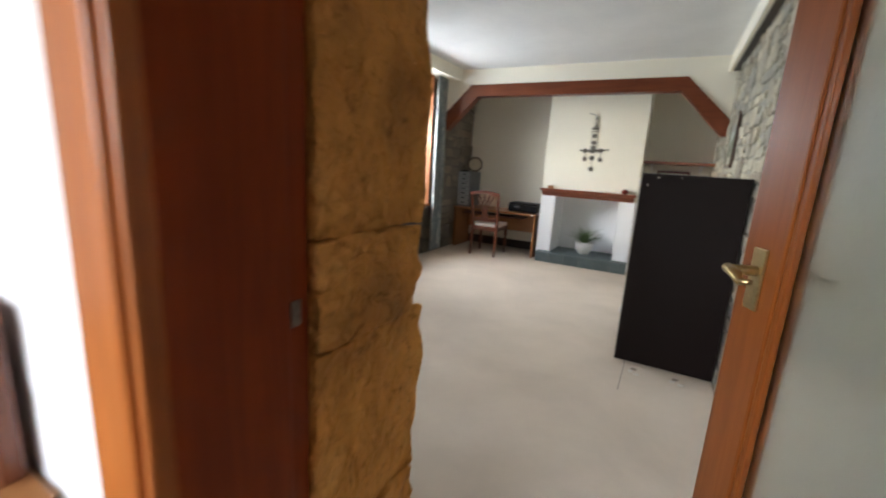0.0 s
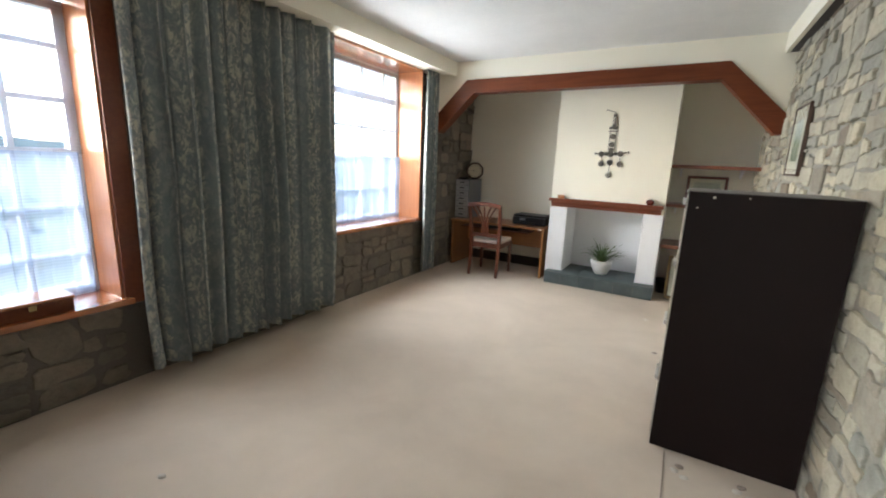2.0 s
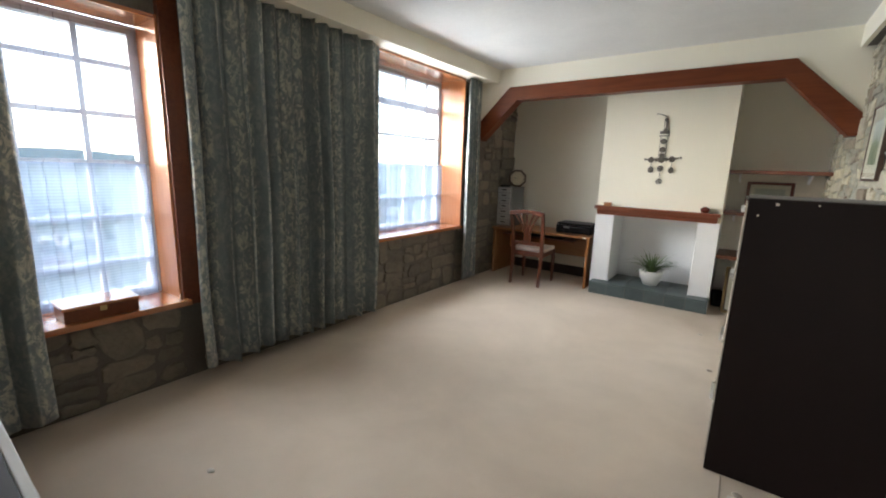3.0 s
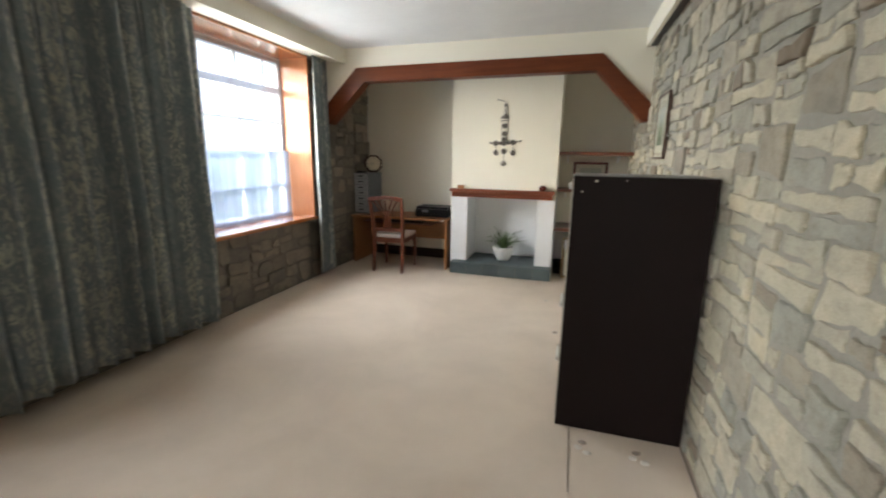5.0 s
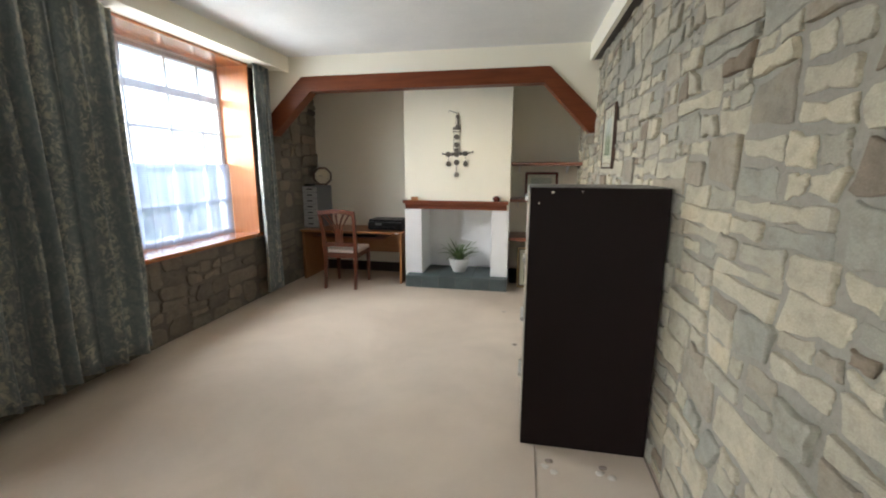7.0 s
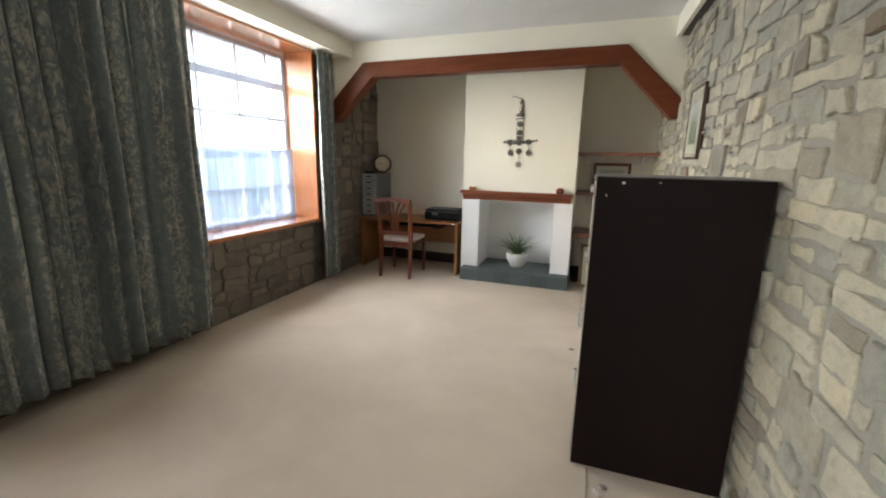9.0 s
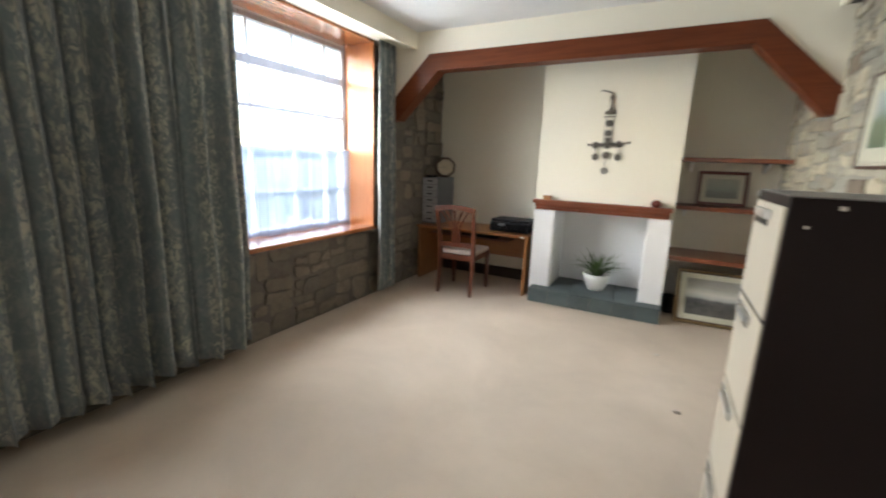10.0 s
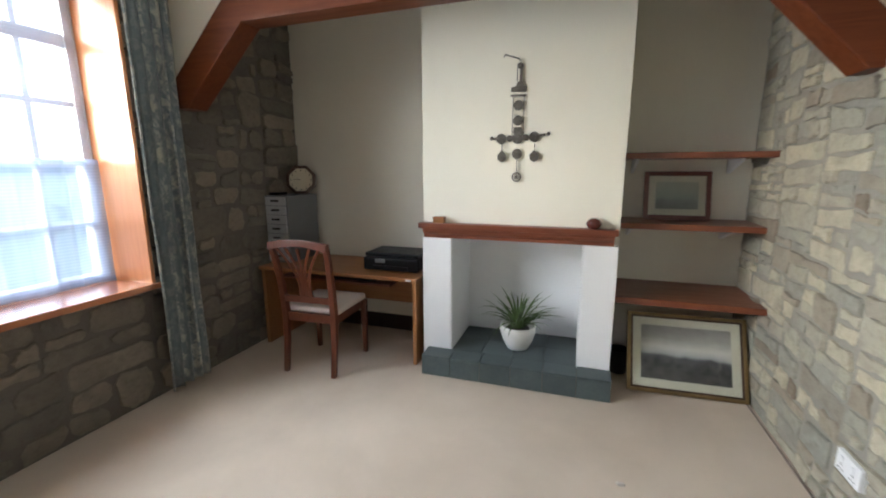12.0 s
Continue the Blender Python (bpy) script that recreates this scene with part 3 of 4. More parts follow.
# ---- hall and door ----
setting("hall_wall_north", boxes((-3.0, JAMB_L - 0.11, HALL_FACE - 0.012, HALL_FACE - 0.001, 0, 2.45), (JAMB_R + 0.11, 1.6, HALL_FACE - 0.012, HALL_FACE - 0.001, 0, 2.45)), HALL_WHITE, "white painted hall wall", "wall")
setting("hall_wall_west", boxes((-3.2, -3.0, -0.6, HALL_FACE, 0, 2.6)), HALL_WHITE, "white painted hall wall", "wall")
setting("hall_wall_east", boxes((1.6, 1.8, -0.6, HALL_FACE, 0, 2.6)), MORTAR_DARK, "unseen hall wall, coloured dark to bounce less light", "wall")
setting("hall_wall_south", boxes(*[(a, b, -0.8, -0.6, s, t) for a, b, s, t in wall_with_openings(-3.2, 1.8, 2.6, [(-2.4, -0.4, 0.9, 2.2)])]), HALL_WHITE, "unseen white painted hall wall with an assumed window", "wall")


# ---- stone pieces ----
def stone_material(name, stops, island, rough=0.85, bump=0.5):
    m, nt, p = link_nodes(name)
    if island:
        src = nt.nodes.new("ShaderNodeNewGeometry").outputs["Random Per Island"]
    else:
        src = nt.nodes.new("ShaderNodeObjectInfo").outputs["Random"]
    base = ramp_node(nt, src, stops)
    v = coords(nt, (1, 1, 1.25))
    shift = nt.nodes.new("ShaderNodeVectorMath")
    shift.operation = "MULTIPLY_ADD"
    nt.links.new(src, shift.inputs[0])
    shift.inputs[1].default_value = (41, 17, 29)
    nt.links.new(v, shift.inputs[2])
    v = shift.outputs[0]
    big, mid, fine = noise_node(nt, v, 7, 4, 0.55, 0.2), noise_node(nt, v, 26, 5, 0.6, 0.1), noise_node(nt, v, 170, 3, 0.6)
    c = mix_node(nt, 1.0, base, ramp_node(nt, big, [(0.3, (0.80, 0.80, 0.81)), (0.55, (1, 1, 1)), (0.75, (1.07, 1.04, 0.98))]), "MULTIPLY")
    c = mix_node(nt, 1.0, c, ramp_node(nt, mid, [(0.25, (0.80, 0.78, 0.75)), (0.5, (1, 1, 1)), (0.8, (1.06, 1.06, 1.05))]), "MULTIPLY")
    c = mix_node(nt, 0.5, c, mix_node(nt, 1.0, c, ramp_node(nt, fine, [(0.3, (0.7, 0.7, 0.7)), (0.7, (1.15, 1.15, 1.15))]), "MULTIPLY"))
    nt.links.new(c, p.inputs["Base Color"])
    p.inputs["Roughness"].default_value = rough
    p.inputs["Specular IOR Level"].default_value = 0.25
    h = math_node(nt, "ADD", math_node(nt, "MULTIPLY", mid, 1.0), math_node(nt, "MULTIPLY", fine, 0.35))
    bump_node(nt, p, h, bump, 0.008)
    return m


PALE = [(0.0, (0.51, 0.46, 0.345)), (0.16, (0.455, 0.415, 0.322)), (0.32, (0.356, 0.339, 0.275)), (0.5, (0.321, 0.315, 0.268)), (0.64, (0.52, 0.47, 0.355)), (0.80, (0.405, 0.372, 0.295)), (0.92, (0.317, 0.277, 0.216)), (0.965, (0.211, 0.167, 0.123)), (1.0, (0.348, 0.336, 0.282))]
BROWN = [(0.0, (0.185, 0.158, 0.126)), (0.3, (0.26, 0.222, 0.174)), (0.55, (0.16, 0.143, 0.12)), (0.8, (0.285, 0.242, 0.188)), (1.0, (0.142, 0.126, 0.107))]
STONE_PALE, STONE_PALE_JOIN = stone_material("pale_stone", PALE, False), stone_material("pale_stone_far", PALE, True)
STONE_BROWN, STONE_BROWN_JOIN = stone_material("brown_stone", BROWN, False), stone_material("brown_stone_far", BROWN, True)


def warp(u, v):
    """Bends straight joints into the wandering lines of rubble."""
    p = Vector((u * 2.3, v * 2.3, 4.2))
    q = Vector((u * 6.5, v * 6.5, 9.1))
    return u + 0.03 * noise.noise(p) + 0.015 * noise.noise(q), v + 0.03 * noise.noise(p + Vector((7, 3, 1))) + 0.010 * noise.noise(q + Vector((2, 8, 5)))


def lay_rubble(u0, u1, v0, v1, rng, mean_w, mean_h):
    """Splits a field of wall again and again into stones of uneven size: (u0, u1, v0, v1)."""
    w, h = u1 - u0, v1 - v0
    limit = mean_w * mean_h * rng.choice((0.4, 0.7, 1.0, 1.5, 2.4))
    wide, tall = w > 0.15, h > 0.10
    if not (wide or tall) or (w * h < limit and w < mean_w * 2.0 and h < mean_h * 1.9):
        return [(u0, u1, v0, v1)]
    f = rng.uniform(0.36, 0.64)
    if wide and (not tall or w / mean_w > h / mean_h * rng.uniform(0.7, 1.5)):
        m = u0 + w * f
        return lay_rubble(u0, m, v0, v1, rng, mean_w, mean_h) + lay_rubble(m, u1, v0, v1, rng, mean_w, mean_h)
    m = v0 + h * f
    return lay_rubble(u0, u1, v0, m, rng, mean_w, mean_h) + lay_rubble(u0, u1, m, v1, rng, mean_w, mean_h)


def stone_shape(cell, field, place, rng, gap=0.009, proud=0.014, cut=0.20):
    """One rubble stone as vertices and faces; place(u, v, depth) gives the world."""
    a, b, c, d0 = cell
    short = min(b - a, d0 - c)
    sway = [(rng.uniform(-0.15, 0.15) * short, rng.uniform(-0.15, 0.15) * short) for _ in range(4)]
    quad = [(p[0] + s[0], p[1] + s[1]) for p, s in zip((warp(*p) for p in ((a, c), (b, c), (b, d0), (a, d0))), sway)]
    ring = []
    for (p, q), (r, s) in zip(quad, quad[1:] + quad[:1]):
        long = math.hypot(r - p, s - q) or 1
        lo, hi = min(0.3, short * rng.uniform(0.2, 1.0) * cut / long), 1 - min(0.3, short * rng.uniform(0.2, 1.0) * cut / long)
        for k in range(5):
            f = lo + (hi - lo) * k / 4
            u, v = p + (r - p) * f, q + (s - q) * f
            u, v = u + 0.007 * noise.noise((u * 16, v * 16, 2.7)) + rng.uniform(-0.003, 0.003), v + 0.007 * noise.noise((u * 16, v * 16, 8.1)) + rng.uniform(-0.003, 0.003)
            ring.append((min(max(u, field[0]), field[1]), min(max(v, field[2]), field[3])))
    cu, cv = sum(p[0] for p in ring) / len(ring), sum(p[1] for p in ring) / len(ring)

    def pulled(p, g):
        du, dv = cu - p[0], cv - p[1]
        n = math.hypot(du, dv) or 1
        g = min(g, n * 0.45)
        return (p[0] + du / n * g, p[1] + dv / n * g)
    slack = rng.uniform(-0.003, 0.006)
    ring = [pulled(p, gap + slack + rng.uniform(-0.003, 0.004)) for p in ring]
    d = proud * rng.choice((0.35, 0.6, 0.9, 1.3, 1.8))
    tilt_u, tilt_v = rng.uniform(-0.05, 0.05), rng.uniform(-0.09, 0.09)
    verts = [place(u, v, -0.006) for u, v in ring]
    n = len(ring)
    for g, k in ((0.001, 0.55), (0.005, 0.92), (0.016, 1.0)):
        for p in ring:
            q = pulled(p, g + rng.uniform(-0.0005, 0.002))
            lump = 0.004 * noise.noise((q[0] * 14, q[1] * 14, 5.5)) * k
            verts.append(place(*q, max(d * k + lump + ((q[0] - cu) * tilt_u + (q[1] - cv) * tilt_v) * k, 0.001)))
    faces = [(k * n + i, k * n + (i + 1) % n, (k + 1) * n + (i + 1) % n, (k + 1) * n + i) for k in range(3) for i in range(n)]
    mid = len(verts)
    verts.append(place(cu, cv, max(d * 1.05 + 0.004 * noise.noise((cu * 14, cv * 14, 5.5)), 0.002)))
    faces += [(3 * n + i, 3 * n + (i + 1) % n, mid) for i in range(n)]
    return verts, faces


def stone_wall(parent, fields, place, seed, mat, mat_join, near, mean_w=0.27, mean_h=0.125, join_label="", proud=0.014, flip=False, cut=0.20):
    """Lays the stones of a wall: those in near as parts, the rest as one mesh."""
    rng = random.Random(seed)
    jv, jf, made = [], [], 0
    for field in fields:
        for cell in lay_rubble(*field, rng, mean_w, mean_h):
            verts, faces = stone_shape(cell, field, place, rng, proud=proud, cut=cut)
            if flip:
                faces = [f[::-1] for f in faces]
            cu, cv = (cell[0] + cell[1]) / 2, (cell[2] + cell[3]) / 2
            if near(cu, cv) and made < 300:
                me = bpy.data.meshes.new("stone")
                c = Vector(place(cu, cv, 0.0))
                me.from_pydata([Vector(p) - c for p in verts], [], faces)
                me.materials.append(mat)
                ob = new("stone", me)
                ob.location = c
                ob.parent = parent
                made += 1
            else:
                k = len(jv)
                jv += verts
                jf += [tuple(i + k for i in f) for f in faces]
    if jv:
        me = bpy.data.meshes.new("stones")
        me.from_pydata(jv, [], jf)
        me.materials.append(mat_join)
        ob = new("stones", me)
        ob.parent = parent
        tagged(ob, join_label, kind="stuff")


# ---- doorway ----
def rough_block(x0, x1, y0, y1, z0, z1, seed, amp=0.0095):
    """A weathered block with pitted faces and worn arrises."""
    bm = bmesh.new()
    box(bm, x0, x1, y0, y1, z0, z1, 0.006, 2)
    bmesh.ops.subdivide_edges(bm, edges=[e for e in bm.edges if e.calc_length() > 0.05], cuts=9, use_grid_fill=True)
    bmesh.ops.triangulate(bm, faces=[f for f in bm.faces if len(f.verts) > 4])
    bm.normal_update()
    for v in bm.verts:
        p = v.co
        n = noise.noise(p * 9 + Vector((seed, 0, 0))) + 0.7 * noise.noise(p * 26 + Vector((0, seed, 0))) + 0.5 * noise.noise(p * 60)
        edge = 1.6 if (p.y > y1 - 0.02) else 1.0
        v.co = p + v.normal * n * amp * edge
    return bm


def sandstone():
    """Ochre sandstone with dark damp-looking smudges and pits."""
    m, nt, p = link_nodes("orange_sandstone")
    v = coords(nt)
    big, mid, fine = noise_node(nt, v, 4.5, 3, 0.5, 0.4), noise_node(nt, v, 38, 4, 0.65, 0.2), noise_node(nt, v, 210, 3, 0.6)
    c = ramp_node(nt, big, [(0.26, (0.33, 0.165, 0.055)), (0.38, (0.50, 0.24, 0.062)), (0.52, (0.66, 0.32, 0.08)), (0.75, (0.70, 0.37, 0.11))])
    c = mix_node(nt, 1.0, c, ramp_node(nt, mid, [(0.26, (0.62, 0.60, 0.56)), (0.42, (1, 1, 1)), (0.75, (1.12, 1.10, 1.02))]), "MULTIPLY")
    c = mix_node(nt, 1.0, c, ramp_node(nt, nt.nodes.new("ShaderNodeObjectInfo").outputs["Random"], [(0.0, (0.8, 0.8, 0.84)), (1.0, (1.1, 1.08, 1.0))]), "MULTIPLY")
    nt.links.new(c, p.inputs["Base Color"])
    p.inputs["Roughness"].default_value, p.inputs["Specular IOR Level"].default_value = 0.9, 0.2
    pit = noise_node(nt, v, 30, 2, 0.4, 0.6)
    bump_node(nt, p, math_node(nt, "ADD", math_node(nt, "MULTIPLY", pit, 1.6), math_node(nt, "ADD", math_node(nt, "MULTIPLY", mid, 0.6), math_node(nt, "MULTIPLY", fine, 0.12))), 1.0, 0.022)
    return m


SAND = sandstone()
pier = tagged(thing("door_pier", (JAMB_L - 0.15, 2.35, 0), "orange weathered sandstone pier beside the doorway", "wall"), kind="structure")
zs = [0.0, 0.26, 0.60, 1.0, 1.185, 1.72, 2.05, 2.40]
for k, (a, b) in enumerate(zip(zs, zs[1:])):
    world_part("stone", rough_block(JAMB_L - 0.2, JAMB_L + 0.006 * (k % 2), 2.205, 2.505 + 0.012 * ((k * 7) % 3 - 1), a + 0.001, b - 0.001, k * 3.7), SAND, pier, smooth=True)

jamb = tagged(thing("door_frame_1", (JAMB_L, 2.1, 0), "varnished red-brown door frame with architrave", "door frame"), kind="structure")
world_part("architrave", boxes((JAMB_L - 0.115, JAMB_L - 0.018, HALL_FACE - 0.030, HALL_FACE + 0.004, 0, DOOR_Z + 0.1), bevel=0.008), DOOR_WOOD, jamb)
world_part("bead", boxes((JAMB_L - 0.018, JAMB_L - 0.002, HALL_FACE - 0.022, HALL_FACE + 0.012, 0, DOOR_Z), bevel=0.006), DOOR_WOOD, jamb)
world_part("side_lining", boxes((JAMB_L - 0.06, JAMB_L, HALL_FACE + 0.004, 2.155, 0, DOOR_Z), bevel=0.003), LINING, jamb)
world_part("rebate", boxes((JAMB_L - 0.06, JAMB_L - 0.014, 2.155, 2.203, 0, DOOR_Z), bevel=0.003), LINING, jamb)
world_part("strike_plate", boxes((JAMB_L - 0.016, JAMB_L - 0.0125, 2.168, 2.186, 1.06, 1.10)), PEWTER, jamb)
world_part("head_lining", boxes((JAMB_L, JAMB_R, HALL_FACE + 0.004, 2.203, DOOR_Z - 0.03, DOOR_Z)), LINING, jamb)
world_part("side_lining", boxes((JAMB_R - 0.02, JAMB_R, HALL_FACE + 0.004, 2.155, 0, DOOR_Z - 0.03), bevel=0.003), LINING, jamb)


def obscure_glass():
    m, nt, p = link_nodes("obscure_glass")
    v = coords(nt)
    n = noise_node(nt, v, 38, 2, 0.5, 0.3)
    p.inputs["Transmission Weight"].default_value = 1.0
    p.inputs["Coat Weight"].default_value, p.inputs["Coat Roughness"].default_value = 1.0, 0.06
    p.inputs["Base Color"].default_value = (0.93, 0.97, 0.95, 1)
    p.inputs["IOR"].default_value, p.inputs["Coat IOR"].default_value = 1.2, 2.0
    nt.links.new(ramp_node(nt, n, [(0.3, (0.36,) * 3), (0.7, (0.46,) * 3)]), p.inputs["Roughness"])
    bump_node(nt, p, n, 0.35, 0.004)
    return m


def glazed_door(hinge, free, label):
    wide = math.dist(hinge, free)
    d = tagged(thing("door_1", (*hinge, 0.008), label, "door"), kind="structure")
    d.rotation_euler = (0, 0, math.atan2(free[1] - hinge[1], free[0] - hinge[0]))
    t, st, top = 0.02, 0.105, 1.99
    part("hinge_stile", boxes((0, st, -t, t, 0, top), bevel=0.004), DOOR_RED, d)
    ls = part("lock_stile", boxes((wide - st, wide, -t, t, 0, top), bevel=0.004), DOOR_RED, d)
    part("bottom_rail", boxes((st, wide - st, -t, t, 0, 0.2), bevel=0.004), DOOR_RED, d)
    part("top_rail", boxes((st, wide - st, -t, t, top - 0.105, top), bevel=0.004), DOOR_RED, d)
    for side in (-1, 1):
        for a in (st, wide - st - 0.014):
            part("glazing_bead", boxes((a, a + 0.014, min(side * 0.004, side * 0.016), max(side * 0.004, side * 0.016), 0.2, top - 0.105), bevel=0.003), DOOR_RED, d)
    pane = part("pane", boxes((st, wide - st, -0.003, 0.003, 0.2, top - 0.105)), obscure_glass(), d, "dimpled obscure glass pane")
    for side in (-1, 1):
        h = part("door_handle", boxes((wide - 0.07, wide - 0.036, min(side * t, side * (t + 0.006)), max(side * t, side * (t + 0.006)), 1.08, 1.19), bevel=0.002), BRASS, ls, "worn brass lever handle on a plate")
        bm = bmesh.new()
        x = wide - 0.055
        tube(bm, [(x, side * t, 1.15), (x, side * (t + 0.05), 1.15)], 0.009)
        tube(bm, [(x + 0.006, side * (t + 0.05), 1.152), (x - 0.03, side * (t + 0.055), 1.148), (x - 0.04, side * (t + 0.053), 1.138), (x - 0.058, side * (t + 0.047), 1.142)], [0.010, 0.010, 0.008, 0.006], 8, 0.8)
        part("lever", bm, BRASS, ls, smooth=True)
    return d


glazed_door((0.325, 2.03), (0.056, 2.71), "varnished door with obscure glass standing open")

# ---- hall ----
hall_chest = thing("hall_chest", (-1.25, 1.72, 0), "brown wooden chest against the white hall wall", "chest")
world_part("top", boxes((-1.62, -0.83, 1.50, 1.965, 0.775, 0.80), bevel=0.005), DESK, hall_chest)
world_part("body", boxes((-1.60, -0.85, 1.52, 1.96, 0.04, 0.775), bevel=0.004), CHAIR, hall_chest)
world_part("plinth", boxes((-1.59, -0.89, 1.53, 1.955, 0, 0.04)), DARK_SKIRT, hall_chest)
hb = thing("bookstand", (-1.2, 1.94, 0.80), "dark wooden stand on the hall chest", "stand")
world_part("board", boxes((-1.5, -0.905, 1.925, 1.955, 0.80, 1.08), bevel=0.006), SHELF, hb)

# ---- filing cabinet ----
cab = thing("filing_cabinet", (0.02, 5.05, 0), "tall dark brown steel filing cabinet with cream drawers", "filing cabinet")
part("body", boxes((-0.290, 0.312, -0.235, 0.168, 0.0, 1.316), bevel=0.004), CAB_DARK, cab)
part("top_sheet", boxes((-0.288, 0.310, -0.232, 0.165, 1.3165, 1.3195)), surface("cabinet_top", (0.30, 0.30, 0.28), (0.06, 0.05, 0.045), 0.6, 14, 60, 0.1, 0.001), cab, "worn dusty grey top")
for k in range(4):
    z = 0.045 + k * 0.314
    dr = part("drawer", boxes((-0.296, -0.290, -0.219, 0.138, z, z + 0.302), bevel=0.003), CAB_CREAM, cab, "cream steel drawer front")
    part("recess", boxes((-0.2975, -0.2961, -0.06, 0.120, z + 0.235, z + 0.282)), BLACK, dr, "flat black plate for the shaded hollow behind the pull")
    part("handle", boxes((-0.312, -0.2976, -0.10, 0.06, z + 0.258, z + 0.284), bevel=0.003), METAL, dr, "bright metal pull")
part("lock", lathe(bmesh.new(), [(0.009, 0), (0.009, 0.006), (0.006, 0.008)], 14, (-0.299, 0.14, 1.305), "X"), METAL, cab)

# ---- hearth and mantel ----
hearth = tagged(thing("hearth", (-1.05, 7.85, 0), "raised hearth of blue-grey slate tiles", "hearth"), kind="structure")
world_part("base", boxes((-1.642, -0.448, HEARTH_Y + 0.012, 7.655, 0, 0.128), (-1.478, -0.646, 7.655, 8.128, 0, 0.128)), MORTAR_DARK, hearth)
n = 6
for k in range(n):
    a, b = -1.65 + k * 1.21 / n, -1.65 + (k + 1) * 1.21 / n
    world_part("tile", boxes((a + 0.002, b - 0.002, HEARTH_Y, HEARTH_Y + 0.012, 0.003, 0.127), bevel=0.002), SLATE, hearth)
    world_part("tile", boxes((a + 0.002, b - 0.002, HEARTH_Y - 0.002, 7.652, 0.129, HEARTH_Z), bevel=0.003), SLATE, hearth)
for k in range(4):
    a, b = -1.478 + k * 0.832 / 4, -1.478 + (k + 1) * 0.832 / 4
    for y0, y1 in ((7.656, 7.89), (7.893, 8.127)):
        world_part("tile", boxes((a + 0.002, b - 0.002, y0, y1, 0.129, HEARTH_Z - 0.0015), bevel=0.002), SLATE, hearth)

mantel = thing("mantel_shelf", (-1.07, 7.655, 0.93), "red-brown moulded wooden mantel shelf", "mantel shelf")
bm = bmesh.new()
prism(bm, [(7.678, 0.932), (7.645, 0.932), (7.645, 0.955), (7.63, 0.965), (7.618, 0.985), (7.618, 0.997), (7.678, 0.997)], 0, -1.675, -0.475, 0.002)
world_part("moulding", bm, SHELF_RED, mantel)
world_part("top", boxes((-1.70, -0.455, 7.600, 7.679, 0.997, 1.034), bevel=0.006), SHELF_RED, mantel)
tb = thing("wooden_box", (-1.555, 7.64, 1.034), "small plain wooden block box on the mantel", "box")
world_part("body", boxes((-1.60, -1.525, 7.615, 7.665, 1.034, 1.062), bevel=0.003), DESK, tb)
world_part("lid", boxes((-1.602, -1.523, 7.613, 7.667, 1.063, 1.075), bevel=0.003), DESK, tb)
egg = lathe(bmesh.new(), [(0.018, 0), (0.03, 0.004), (0.043, 0.022), (0.044, 0.032), (0.036, 0.05), (0.018, 0.062), (0.006, 0.064)], 24)
ob = tagged(new("ornament", mesh_of("ornament", egg, CHAIR_DARK, True)), "dark red glossy round wooden pot on the mantel", "ornament")
ob.location = (-0.595, 7.64, 1.034)

# ---- brass wall hanging ----
wh = thing("wall_hanging", (-1.06, 7.678, 1.60), "dark metal wall hanging of pierced discs in a cross", "wall hanging")
FACE = BREAST[2] - 0.012


def medallion(x, z, r, label=""):
    bm = bmesh.new()
    lathe(bm, [(r, -0.003), (r, 0.003), (r * 0.8, 0.004), (r * 0.78, 0.001), (r * 0.3, 0.002), (r * 0.28, 0.006), (0.002, 0.007)], 20, (x, FACE, z), "Y")
    for v in bm.verts:
        v.co.y = 2 * FACE - v.co.y
    bmesh.ops.recalc_face_normals(bm, faces=bm.faces)
    world_part("disc", bm, PEWTER, wh, smooth=False)


def chain(points, r=0.0025):
    world_part("chain", tube(bmesh.new(), points, r, 6), PEWTER, wh)


chain([(-1.155, FACE - 0.03, 2.03), (-1.15, FACE - 0.03, 2.045), (-1.07, FACE - 0.02, 2.02), (-1.06, FACE + 0.01, 2.01)], 0.004)
medallion(-1.062, 1.985, 0.018)
chain([(-1.078, FACE, 1.975), (-1.078, FACE, 1.90)])
chain([(-1.056, FACE, 1.97), (-1.056, FACE, 1.88)], 0.008)
world_part("lamp_figure", prism(bmesh.new(), [(-1.115, 1.84), (-1.11, 1.865), (-1.085, 1.87), (-1.075, 1.895), (-1.045, 1.90), (-1.04, 1.88), (-1.02, 1.865), (-1.025, 1.835)], 1, FACE - 0.004, FACE + 0.004, 0.002), PEWTER, wh)
world_part("bar", boxes((-1.115, -1.02, FACE - 0.004, FACE + 0.004, 1.812, 1.822), bevel=0.001), PEWTER, wh)
for s in (-1, 1):
    chain([(-1.066 + s * 0.032, FACE, 1.815), (-1.066 + s * 0.034, FACE, 1.57)])
for z in (1.76, 1.672):
    medallion(-1.066, z, 0.030)
world_part("plate", boxes((-1.092, -1.04, FACE - 0.003, FACE + 0.003, 1.595, 1.635), bevel=0.002), PEWTER, wh)
world_part("cross_bar", prism(bmesh.new(), [(-1.215, 1.560), (-1.215, 1.574), (-1.14, 1.576), (-0.985, 1.580), (-0.90, 1.594), (-0.90, 1.580), (-0.97, 1.564), (-1.15, 1.560)], 1, FACE - 0.002, FACE + 0.002, 0.001), PEWTER, wh)
for x, z, r in ((-1.165, 1.566, 0.031), (-1.115, 1.567, 0.020), (-1.066, 1.568, 0.033), (-1.016, 1.571, 0.020), (-0.965, 1.574, 0.031)):
    medallion(x, z, r)
